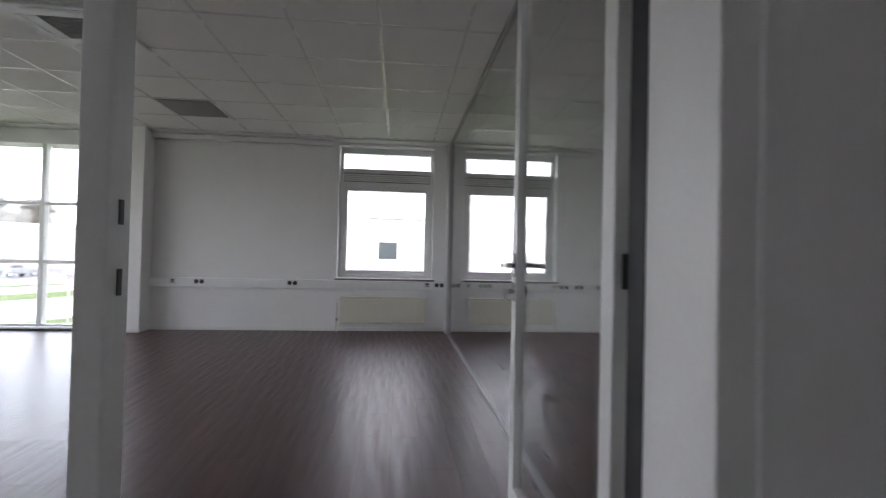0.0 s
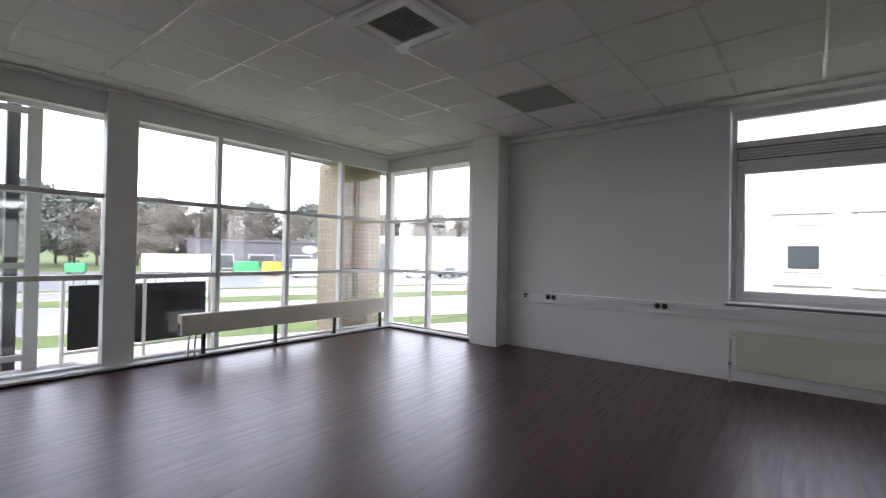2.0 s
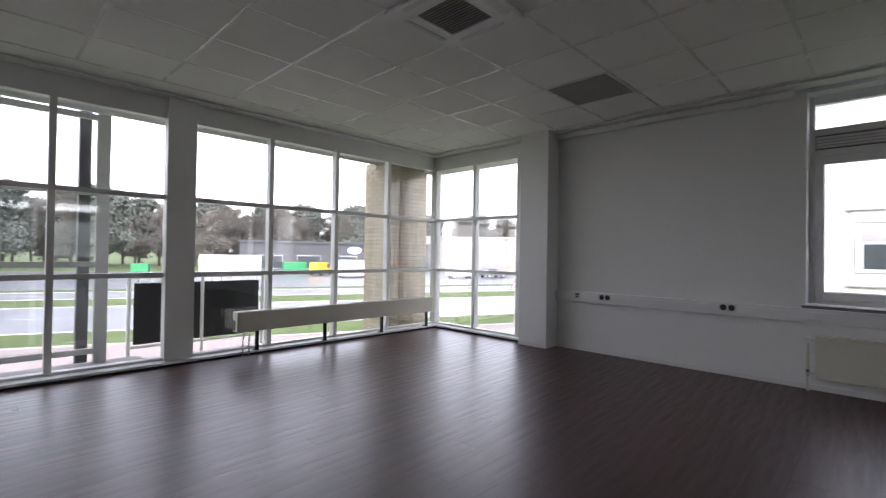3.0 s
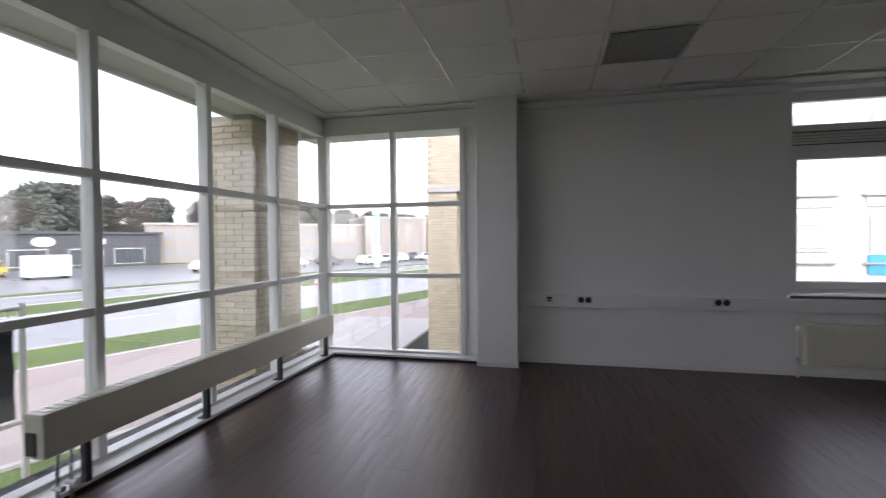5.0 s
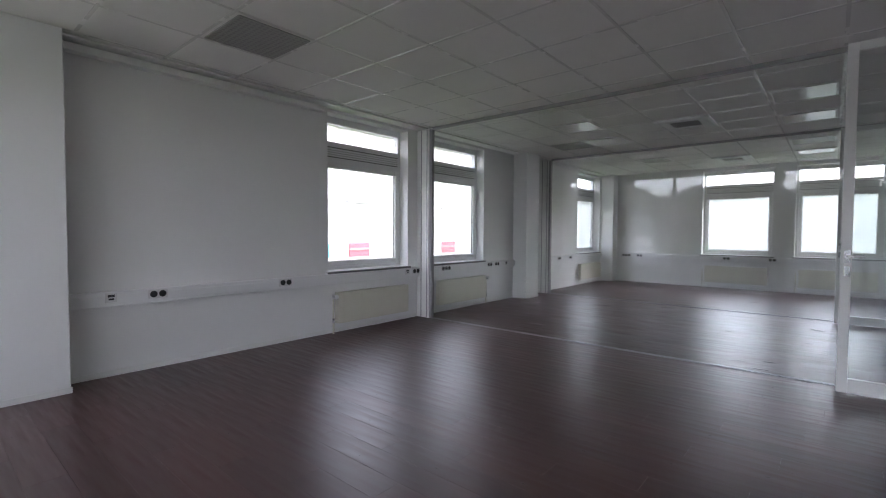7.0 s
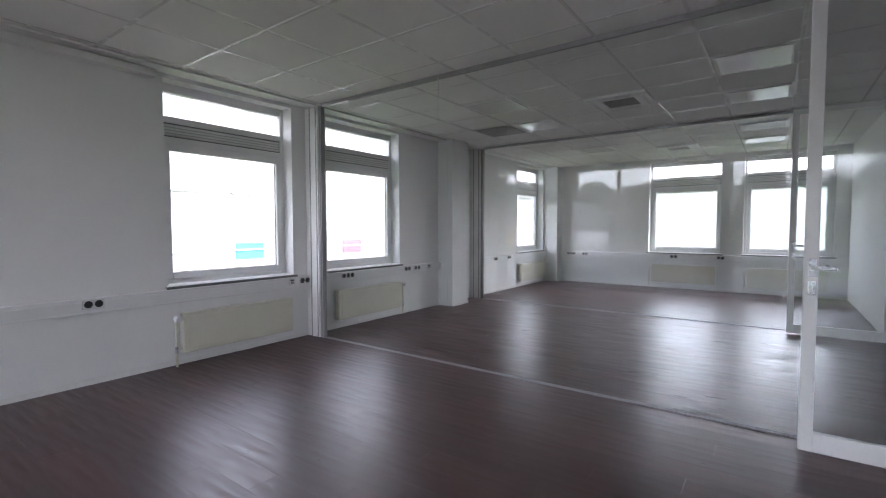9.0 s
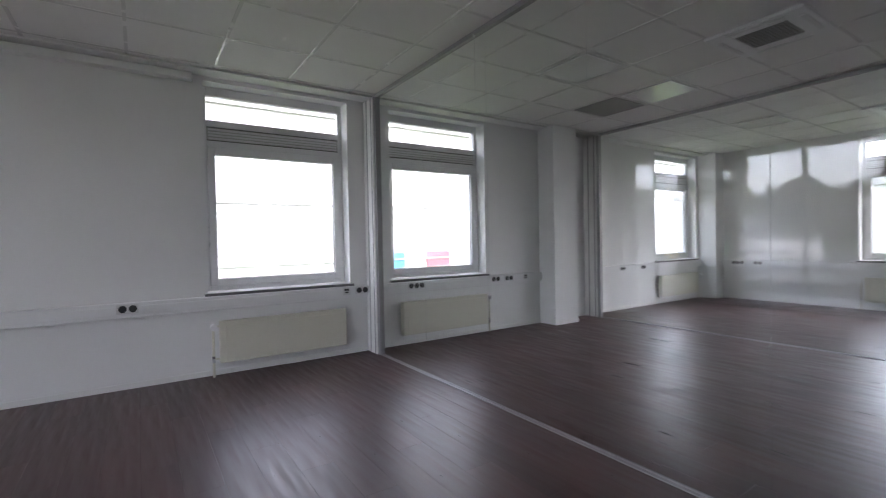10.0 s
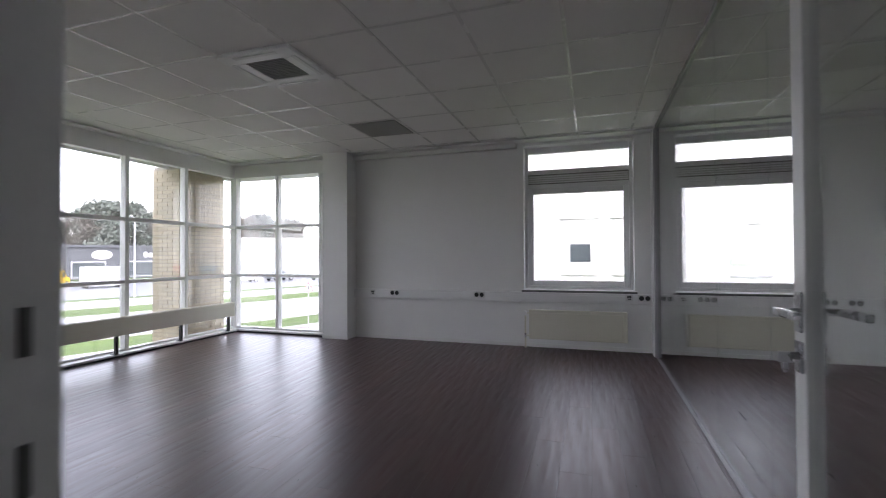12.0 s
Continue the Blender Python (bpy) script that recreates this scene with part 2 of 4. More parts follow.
# bulkhead strip along the ceiling's edge over the outer walls
struct("trim", B((W + 0.0, N - 0.20, CEIL - 0.026, P1 - 0.02, N, CEIL - 0.006), (P1 + 0.02, N - 0.20, CEIL - 0.026, P2 - 0.02, N, CEIL - 0.006), (P2 + 0.02, N - 0.20, CEIL - 0.026, E, N, CEIL - 0.006), (-3.53, N - 0.10, CEIL - 0.10, -0.96, N - 0.002, CEIL - 0.036), bevel=0.004), WHITE, "white stepped edge trim under the ceiling", "ceiling trim")
struct("trim_west", B((W + 0.02, S, CEIL - 0.03, W + 0.15, N - 0.2, CEIL - 0.006), bevel=0.004), WHITE, "white edge trim over the glazing", "ceiling trim")

# ---- windows of the north and east walls ----


def window_unit(name, w, handle_right, label):
    """A plastic window, origin at its lower left inner corner, x along the wall, y outward."""
    o = empty(name, label, "window", kind="structure")
    h = WIN_Z1 - WIN_Z0
    d = 0.17
    f = part("window_frame", B((0, d, 0, 0.045, d + 0.07, h), (w - 0.045, d, 0, w, d + 0.07, h), (0.045, d, 0, w - 0.045, d + 0.07, 0.045), (0.045, d, 1.935, w - 0.045, d + 0.07, h), (0.045, d, 1.635, w - 0.045, d + 0.07, 1.70), (0.045, d, 1.432, w - 0.045, d + 0.07, 1.495), bevel=0.006), UPVC, o)
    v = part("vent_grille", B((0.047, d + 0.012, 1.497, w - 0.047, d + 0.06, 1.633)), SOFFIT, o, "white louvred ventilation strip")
    # Dark strips paint in the shade along the louvres' upper and lower edges.
    part("slot_shade", B((0.047, d + 0.004, 1.496, w - 0.047, d + 0.0115, 1.503), (0.047, d + 0.004, 1.625, w - 0.047, d + 0.0115, 1.632)), DARKVENT, v, "dark strip painted as the shade beside the louvres")
    for k in range(4):
        part("louvre", B((0.06, d - 0.006, 1.509 + k * 0.029, w - 0.06, d + 0.0105, 1.527 + k * 0.029), bevel=0.003), UPVC, v)
    s = part("sash", B((0.047, d - 0.02, 0.047, 0.115, d + 0.05, 1.43), (w - 0.115, d - 0.02, 0.047, w - 0.047, d + 0.05, 1.43), (0.115, d - 0.02, 0.047, w - 0.115, d + 0.05, 0.115), (0.115, d - 0.02, 1.355, w - 0.115, d + 0.05, 1.43), bevel=0.007), UPVC, o, "white opening sash")
    part("gasket", B((0.115, d + 0.012, 0.115, 0.120, d + 0.022, 1.355), (w - 0.120, d + 0.012, 0.115, w - 0.115, d + 0.022, 1.355), (0.12, d + 0.012, 0.115, w - 0.12, d + 0.022, 0.120), (0.12, d + 0.012, 1.350, w - 0.12, d + 0.022, 1.355)), BLACK, s, "thin black seal")
    hx = w - 0.08 if handle_right else 0.08
    part("handle", B((hx - 0.014, d - 0.03, 0.66, hx + 0.014, d - 0.02, 0.74), (hx - 0.010, d - 0.065, 0.705, hx + 0.010, d - 0.03, 0.725), (hx - 0.010, d - 0.066, 0.60, hx + 0.010, d - 0.050, 0.722), bevel=0.003), UPVC, s, "white window handle")
    for z0, z1, i in ((0.115, 1.355, 0.115), (1.70, 1.935, 0.045)):
        g = part("pane", B((i, d + 0.025, z0, w - i, d + 0.031, z1)), GLASS, o, "clear glass")
        g.visible_shadow = False
    b = part("window_sill", B((-0.03, -0.035, -0.028, w + 0.03, d, 0.0), bevel=0.004), WHITE, o, "white window board with a dark front edge")
    part("sill_edge", B((-0.03, -0.039, -0.034, w + 0.03, -0.036, -0.008)), STONE, b)
    part("reveal_head", B((0.0, -0.002, h - 0.005, w, d, h + 0.002)), WHITE, o)
    return o


for i, (a, b) in enumerate(WINDOWS):
    o = window_unit("window_%d" % (i + 1), b - a, i == 1, "tall white plastic window with a fanlight and louvre strip")
    o.matrix_basis = pose(a, N, WIN_Z0)
for i, (a, b) in enumerate(EWINDOWS):
    o = window_unit("window_%d" % (i + 4), b - a, False, "tall white plastic window in the end wall")
    o.matrix_basis = pose(E, b, WIN_Z0, 0, 0, -90)

# ---- glazed front on the west and at the corner ----
cw = empty("window_6", "full-height white steel glazing with slim mullions", "glazing", kind="structure")
MY = (1.67, 3.775, 4.725, 5.66)
ZT = (0.955, 1.79)
Z0, Z1 = 0.07, 2.64
part("corner_post", B((W - 0.06, N - 0.06, 0, W + 0.06, N + 0.06, Z1), bevel=0.004), WHITE, cw)
part("wide_post", B((W - 0.05, 2.605, 0, W + 0.09, 2.89, CEIL), bevel=0.005), WHITE, cw, "broad white steel post")
for y in MY:
    part("mullion", B((W - 0.05, y - 0.028, Z0, W + 0.05, y + 0.028, Z1), bevel=0.004), WHITE, cw)
part("end_post", B((W - 0.05, S - 0.1, 0, W + 0.05, S + 0.06, Z1), bevel=0.004), WHITE, cw)
part("head_beam", B((W - 0.08, S - 0.1, Z1, W + 0.02, N + 0.06, CEIL + 0.2)), WHITE, cw)
part("bottom_rail", B((W - 0.05, S, 0.0, W + 0.05, N, Z0), bevel=0.004), WHITE, cw)
EDGES = [S + 0.06, 1.67, 2.605, 2.89, 3.775, 4.725, 5.66, N - 0.06]
for k in range(7):
    if k == 2:
        continue
    a = EDGES[k] + (0.028 if k in (1, 4, 5, 6) else 0)
    b = EDGES[k + 1] - (0.028 if k in (0, 3, 4, 5) else 0)
    for z in ZT:
        part("transom", B((W - 0.045, a, z - 0.025, W + 0.045, b, z + 0.025), bevel=0.004), WHITE, cw)
    for z0, z1 in ((Z0, ZT[0] - 0.025), (ZT[0] + 0.025, ZT[1] - 0.025), (ZT[1] + 0.025, Z1)):
        g = part("pane", B((W - 0.004, a, z0, W + 0.004, b, z1)), GLASS, cw)
        g.visible_shadow = False
nw = empty("window_7", "corner glazing of six panes in white steel frames", "glazing", kind="structure")
part("jamb", B((-4.19, N - 0.05, 0, -4.131, N + 0.05, Z1), bevel=0.004), WHITE, nw)
part("mullion", B((-5.03, N - 0.05, Z0, -4.97, N + 0.05, Z1), bevel=0.004), WHITE, nw)
part("bottom_rail", B((W + 0.06, N - 0.05, 0, -4.19, N + 0.05, Z0), bevel=0.004), WHITE, nw)
part("head_beam", B((W + 0.02, N - 0.05, Z1, -3.94, N - 0.003, CEIL - 0.04)), WHITE, nw)
for a, b in ((W + 0.06, -5.03), (-4.97, -4.19)):
    for z in ZT:
        part("transom", B((a, N - 0.045, z - 0.025, b, N + 0.045, z + 0.025), bevel=0.004), WHITE, nw)
    for z0, z1 in ((Z0, ZT[0] - 0.025), (ZT[0] + 0.025, ZT[1] - 0.025), (ZT[1] + 0.025, Z1)):
        g = part("pane", B((a, N - 0.004, z0, b, N + 0.004, z1)), GLASS, nw)
        g.visible_shadow = False
struct("trim_reveal", B((-4.13, N - 0.01, 0, -3.941, N - 0.001, Z1)), WALL, "narrow white wall strip beside the glazing", "wall")
struct("trim_ledge", B((W + 0.05, S + 0.06, 0, W + 0.19, N - 0.06, 0.045), (W + 0.19, N - 0.17, 0, -3.95, N - 0.05, 0.045), bevel=0.006), WHITE, "low white ledge at the foot of the glazing", "ledge")
struct("trim_ledge_edge", B((W + 0.191, S + 0.06, 0, W + 0.203, N - 0.17, 0.022), (W + 0.203, N - 0.182, 0, -3.95, N - 0.171, 0.022)), BLACK, "dark strip along the ledge", "ledge")

# ---- glass partitions ----


def glass_partition(x, name, label):
    o = empty(name, label, "glass partition", kind="structure")
    pf = part("wall_profile", B((x - 0.045, N - 0.24, 0, x + 0.045, N - 0.001, CEIL - 0.036), bevel=0.004), WHITE, o, "white end post")
    for q in (-1, 1):
        part("groove", B((x + q * 0.0475 - 0.002, N - 0.215, 0, x + q * 0.0475 + 0.002, N - 0.20, CEIL - 0.037), (x + q * 0.0475 - 0.002, N - 0.10, 0, x + q * 0.0475 + 0.002, N - 0.085, CEIL - 0.037)), RAIL, pf, "grey groove line")
    part("edge_profile", B((x - 0.03, N - 0.29, 0, x + 0.03, N - 0.241, CEIL - 0.036), (x - 0.040, N - 0.272, 0, x - 0.031, N - 0.258, CEIL - 0.036), bevel=0.003), RAIL, o, "grooved aluminium edge profile")
    part("floor_rail", B((x - 0.024, PS, 0, x - 0.009, N - 0.29, 0.006), (x + 0.009, PS, 0, x + 0.024, N - 0.29, 0.006), (x - 0.009, PS, 0, x + 0.009, N - 0.29, 0.003)), RAIL, o, "aluminium floor channel")
    part("top_rail", B((x - 0.02, PS, CEIL - 0.045, x + 0.02, N - 0.29, CEIL - 0.004), bevel=0.002), RAIL, o, "aluminium ceiling channel")
    y = N - 0.29
    w = (y - PS) / 6
    for k in range(6):
        part("pane", B((x - 0.006, y - w + 0.0015, 0.013, x + 0.006, y - 0.0015, CEIL - 0.046)), PGLASS, o)
        y -= w
    return o


glass_partition(P1, "partition_1", "frameless glass partition in aluminium floor and ceiling channels")
glass_partition(P2, "partition_2", "second frameless glass partition in aluminium channels")

# ---- front of the corridor: doors and glazed screens ----


def corridor_front(x0, x1, door0, door1, name):
    o = empty(name, "glazed corridor screen in white frames with a door opening", "glass partition", kind="structure")
    y0, y1 = S - 0.065, S
    part("jamb", B((door0 - 0.05, y0, 0, door0, y1, CEIL - 0.004), bevel=0.004), WHITE, o)
    part("jamb", B((door1, y0 - 0.01, 0, door1 + 0.08, PS - 0.015, CEIL - 0.004), bevel=0.004), WHITE, o)
    part("seal", B((door1 - 0.004, PS - 0.10, 0, door1 - 0.0005, PS - 0.025, CEIL - 0.05)), BLACK, o, "black rubber door seal")
    for z, tall in ((1.085, 0.045), (1.205, 0.042)):
        part("strike_plate", B((door0 - 0.001, y0 + 0.028, z, door0 + 0.004, y1 - 0.028, z + tall)), DARKVENT, o, "dark steel strike plate")
    part("head_rail", B((door0, y0, CEIL - 0.045, door1, y1, CEIL - 0.004), bevel=0.004), WHITE, o)
    part("solid_panel", B((door1 + 0.08, y0 - 0.02, 0, x1, PS - 0.002, CEIL - 0.004)), WALL, o, "plain white wall panel")
    part("base_rail", B((x0, y0 + 0.02, 0, door0 - 0.05, y1 - 0.02, 0.05), bevel=0.003), WHITE, o)
    part("top_rail", B((x0, y0 + 0.02, CEIL - 0.05, door0 - 0.05, y1 - 0.02, CEIL - 0.004), bevel=0.003), WHITE, o)
    n = max(1, round((door0 - 0.05 - x0) / 1.2))
    w = (door0 - 0.05 - x0) / n
    for k in range(n):
        part("pane", B((x0 + k * w + 0.0015, S - 0.05, 0.05, x0 + (k + 1) * w - 0.0015, S - 0.042, CEIL - 0.05)), PGLASS, o)
    return o


corridor_front(W + 0.05, P1 - 0.03, -0.41, 0.64, "wall_front")
struct("wall_front_panel", B((P1 - 0.029, S - 0.085, 0, 1.4, PS - 0.002, CEIL - 0.004)), WALL, "plain white wall panel", "wall")
corridor_front(1.4, P2 - 0.03, 3.375, 4.46, "wall_front_middle")
struct("wall_front_far", B((P2 - 0.029, S - 0.09, 0, E, PS - 0.002, CEIL - 0.004)), WALL, "plain white wall", "wall")


def lever(bm, s, z):
    """Lever handle and lock rosette on side s of a leaf in the plane x=0; the leaf's edge is at y=0."""
    box(bm, s * 0.022, -0.062, z - 0.055, s * 0.030, -0.022, z + 0.055, bevel=0.002)
    cyl(bm, (s * 0.026, -0.042, z), (s * 0.075, -0.042, z), 0.010)
    box(bm, s * 0.066, -0.165, z - 0.011, s * 0.084, -0.032, z + 0.011, bevel=0.004)
    return bm


def glass_door(name, hinge, turn, length):
    """Glass door leaf in a slim white frame, hinge at the origin, reaching along y."""
    o = empty(name, "open glass door in a slim white frame with steel lever handles", "door", kind="structure")
    t, h = 0.021, CEIL - 0.05
    L = length
    fr = part("door_frame", B((-t, 0.0, 0.012, t, 0.07, h), (-t, L - 0.07, 0.012, t, L, h), (-t, 0.07, 0.012, t, L - 0.07, 0.13), (-t, 0.07, h - 0.07, t, L - 0.07, h), bevel=0.004), WHITE, o)
    part("pane", B((-0.004, 0.07, 0.13, 0.004, L - 0.07, h - 0.07)), PGLASS, o)
    for s in (-1, 1):
        bm = lever(bmesh.new(), s, 1.13)
        bmesh.ops.translate(bm, verts=bm.verts, vec=(0, L, 0))
        part("door_handle", bm, STEEL, o, "satin steel lever handle")
        bm = B((s * 0.022, L - 0.062, 0.965, s * 0.030, L - 0.022, 1.05), bevel=0.002)
        cyl(bm, (s * 0.03, L - 0.042, 1.01), (s * 0.042, L - 0.042, 1.01), 0.010)
        part("lock_plate", bm, STEEL, o, "steel lock rosette")
    bm = B((-0.075, L - 0.0435, 0.99, -0.042, L - 0.0405, 1.02))
    cyl(bm, (-0.06, L - 0.042, 0.965), (-0.06, L - 0.042, 0.99), 0.008)
    part("key", bm, STEEL, o, "key in the lock")
    for z in (0.22, 1.08, 2.12):
        bm = C((0.024, -0.012, z), (0.024, -0.012, z + 0.11), 0.011)
        box(bm, 0.0, -0.012, z + 0.01, 0.024, -0.004, z + 0.10)
        part("hinge", bm, BLACK, o, "dark steel hinge")
    o.matrix_basis = pose(hinge[0], hinge[1], 0, 0, 0, turn)
    return o


glass_door("door_1", (0.628, PS - 0.005), 1.0, 0.975)
glass_door("door_2", (4.448, PS - 0.005), 1.5, 0.98)

# ---- radiators, ducts and sockets ----


def panel_radiator(w, valve_left, label):
    """Steel panel radiator, origin on the floor at its left end, wall at y=0.12."""
    o = empty("panel_radiator", label, "radiator", group="panel radiators")
    z0, z1 = 0.13, 0.53
    bm = B((0, 0.0, z0, w, 0.016, z1), bevel=0.007)
    box(bm, 0.05, -0.005, z0 + 0.04, w - 0.05, 0.001, z1 - 0.04, bevel=0.004)
    part("front_panel", bm, CREAM, o, "cream front panel with a raised field")
    part("top_grille", B((0, 0.016, z1 - 0.02, w, 0.085, z1 - 0.004), (0, 0.016, z0, 0.008, 0.085, z1 - 0.02), (w - 0.008, 0.016, z0, w, 0.085, z1 - 0.02)), CREAM, o)
    part("back_panel", B((0.01, 0.07, z0, w - 0.01, 0.085, z1 - 0.03), bevel=0.004), CREAM, o)
    for x in (0.2, w - 0.2):
        part("wall_bracket", B((x - 0.015, 0.085, z0 + 0.05, x + 0.015, 0.12, z1 - 0.06)), CREAM, o)
    vx = -0.055 if valve_left else w + 0.055
    ix = 0.0 if valve_left else w
    bm = C((vx, 0.04, 0.0), (vx, 0.04, z1 - 0.06), 0.012)
    cyl(bm, (vx, 0.04, z1 - 0.05), (ix, 0.04, z1 - 0.05), 0.009)
    cyl(bm, (vx, 0.04, 0.17), (ix, 0.04, 0.17), 0.009)
    part("pipe", bm, CREAM, o, "cream painted pipe")
    bm = C((vx, -0.035, z1 - 0.05), (vx, 0.045, z1 - 0.05), 0.030, 0.022, 16)
    cyl(bm, (vx, 0.04, z1 - 0.085), (vx, 0.04, z1 - 0.02), 0.015)
    part("valve", bm, UPVC, o, "white thermostat valve")
    part("lower_valve", C((vx, 0.04, 0.14), (vx, 0.04, 0.20), 0.014), STEEL, o, "small steel lock valve")
    return o


r1 = panel_radiator(1.265, True, "cream steel panel radiator under a window")
r1.matrix_basis = pose(-0.79, N - 0.12, 0)
r2 = panel_radiator(1.28, False, "cream steel panel radiator under a window behind glass")
r2.matrix_basis = pose(1.195, N - 0.12, 0)
copy_thing(r2, pose(6.62, N - 0.12, 0))
copy_thing(r1, pose(E - 0.12, 4.2, 0, 0, 0, -90))
copy_thing(r1, pose(E - 0.12, 2.37, 0, 0, 0, -90))


def wall_duct(name, boxes):
    o = tagged(new(name), "white plastic cable duct along the wall", "cable duct", group="cable ducts")
    for b in boxes:
        part("channel", B(b, bevel=0.005), UPVC, o)
        x0, y0, z0, x1, y1, z1 = b
        if x1 - x0 > y1 - y0:
            part("cover", B((x0, y0 - 0.006, z0 + 0.03, x1, y0 - 0.0005, z1 - 0.03), bevel=0.002), UPVC, o, "snap-on cover strip")
        else:
            part("cover", B((x0 - 0.006, y0, z0 + 0.03, x0 - 0.0005, y1, z1 - 0.03), bevel=0.002), UPVC, o, "snap-on cover strip")
    return o


D0, D1 = 0.632, 0.766
wall_duct("cable_duct", [(-3.529, N - 0.062, D0, P1 - 0.06, N - 0.0005, D1)])
wall_duct("cable_duct", [(P1 + 0.06, N - 0.062, D0, 3.565, N - 0.0005, D1)])
wall_duct("cable_duct", [(P2 + 0.06, N - 0.062, D0, 8.115, N - 0.0005, D1)])
wall_duct("cable_duct", [(E - 0.062, S + 0.02, D0, E - 0.0005, 6.375, D1)])


def socket(n, data=False):
    """Socket strip set in a duct, facing -y, origin at its middle on the duct's face."""
    o = empty("wall_socket", "dark double socket outlet set in the white duct" if n > 1 else "single data outlet set in the white duct", "socket", group="wall sockets")
    w = 0.075 * n
    part("plate", B((-w / 2 - 0.006, -0.006, -0.041, w / 2 + 0.006, 0.0, 0.041), bevel=0.002), SOCKFACE, o)
    for k in range(n):
        x = -w / 2 + 0.0375 + 0.075 * k
        if data:
            part("data_port", B((x - 0.026, -0.009, 0.004, x + 0.026, -0.005, 0.026), (x - 0.020, -0.009, -0.022, x + 0.020, -0.005, -0.006), bevel=0.001), SOCKET, o, "dark data port")
        else:
            bm = C((x, -0.0105, 0), (x, -0.0055, 0), 0.031, 0.031, 20)
            part("outlet", bm, SOCKET, o, "round black outlet")
            part("outlet_well", C((x, -0.0125, 0), (x, -0.0108, 0), 0.020, 0.020, 16), BLACK, o)
    return o


SY, SZ = N - 0.0685, 0.715
s2, s1, s3 = socket(2), socket(1, True), socket(3)
s2.matrix_basis, s1.matrix_basis, s3.matrix_basis = pose(-2.83, SY, SZ), pose(-3.20, SY, SZ), pose(1.40, SY, SZ)
for x in (-1.505, 0.685, 2.66, 2.90, 5.5, 6.1):
    copy_thing(s2, pose(x, SY, SZ))
for x in (0.50, 3.22):
    copy_thing(s1, pose(x, SY, SZ))
copy_thing(s3, pose(E - 0.0685, 6.1, SZ, 0, 0, -90))
for y in (5.75, 3.75, 2.85):
    copy_thing(s2, pose(E - 0.0685, y, SZ, 0, 0, -90))

# long low convector along the glazing
conv = empty("convector", "long low cream convector on black feet along the glazing", "radiator")
CY0, CY1, CX0, CX1 = 3.30, 6.44, -5.78, -5.65
part("casing", B((CX0, CY0, 0.285, CX1, CY1, 0.515), bevel=0.006), CREAM, conv, "smooth cream steel casing")
bm = bmesh.new()
for k in range(60):
    y = CY0 + 0.03 + k * (CY1 - CY0 - 0.06) / 60
    box(bm, CX0 + 0.02, y, 0.5145, CX1 - 0.02, y + 0.03, 0.519)
part("top_grille", bm, CREAM, conv)
part("end_cap", B((CX0 + 0.01, CY0 - 0.006, 0.30, CX1 - 0.05, CY0 - 0.0005, 0.42), bevel=0.002), SOCKET, conv, "dark opening in the end")
for y in (3.56, 4.48, 5.44, 6.36):
    part("foot", B((-5.735, y - 0.018, 0.045, -5.695, y + 0.018, 0.285), (-5.78, y - 0.03, 0.045, -5.715, y + 0.03, 0.052), bevel=0.002), BLACK, conv, "black steel foot")
for y in (3.38, 3.45):
    bm = C((-5.68, y, 0.0), (-5.68, y, 0.15), 0.009)
    cyl(bm, (-5.68, y, 0.15), (-5.70, y + 0.02, 0.285), 0.009)
    part("pipe", bm, STEEL, conv, "chromed supply pipe")
    part("pipe_valve", C((-5.71, y, 0.10), (-5.64, y, 0.10), 0.016), UPVC, conv, "white valve")

# ---- ceiling units ----


def cassette(at):
    o = empty("air_conditioner", "white square ceiling cassette air conditioner with a dark grille", "air conditioner", group="ceiling cassettes")
    h = 0.343
    part("frame", B((-h, -h, -0.028, h, -h + 0.16, 0), (-h, h - 0.16, -0.028, h, h, 0), (-h, -h + 0.16, -0.028, -h + 0.16, h - 0.16, 0), (h - 0.16, -h + 0.16, -0.028, h, h - 0.16, 0), bevel=0.008), UPVC, o, "white plastic surround")
    g = part("grille", B((-0.182, -0.182, -0.020, 0.182, 0.182, -0.002)), DARKVENT, o, "dark slotted intake grille")
    for k in range(13):
        y = -0.168 + k * 0.028
        part("slat", B((-0.181, y - 0.004, -0.026, 0.181, y + 0.004, -0.019)), GRILLE, g)
    for k in range(4):
        bm = B((-0.20, -h + 0.035, -0.034, 0.20, -h + 0.075, -0.027), bevel=0.003)
        bmesh.ops.rotate(bm, verts=bm.verts, matrix=Matrix.Rotation(k * math.pi / 2, 3, "Z"))
        part("flap", bm, SOCKFACE, o, "pale air outlet flap")
    o.matrix_basis = pose(*at)
    return o


a1 = cassette((-2.4525, 3.455, CEIL - 0.004))
copy_thing(a1, pose(2.8675, 3.455, CEIL - 0.004))
copy_thing(a1, pose(6.8575, 3.455, CEIL - 0.004))


def vent_panel(at):
    o = empty("ceiling_vent", "flat grey perforated ventilation panel in the ceiling", "vent", group="ceiling vents")
    h = 0.30
    part("panel", B((-h, -h, -0.010, h, h, 0.0), bevel=0.003), GRILLE, o)
    bm = bmesh.new()
    for i in range(14):
        for j in range(14):
            x, y = -0.27 + i * 0.0415, -0.27 + j * 0.0415
            box(bm, x - 0.011, y - 0.011, -0.0115, x + 0.011, y + 0.011, -0.0095)
    part("perforation", bm, PERF, o, "rows of dark holes")
    o.matrix_basis = pose(*at)
    return o


v1 = vent_panel((-2.4525, 5.455, CEIL - 0.004))
copy_thing(v1, pose(3.5325, 5.455, CEIL - 0.004))


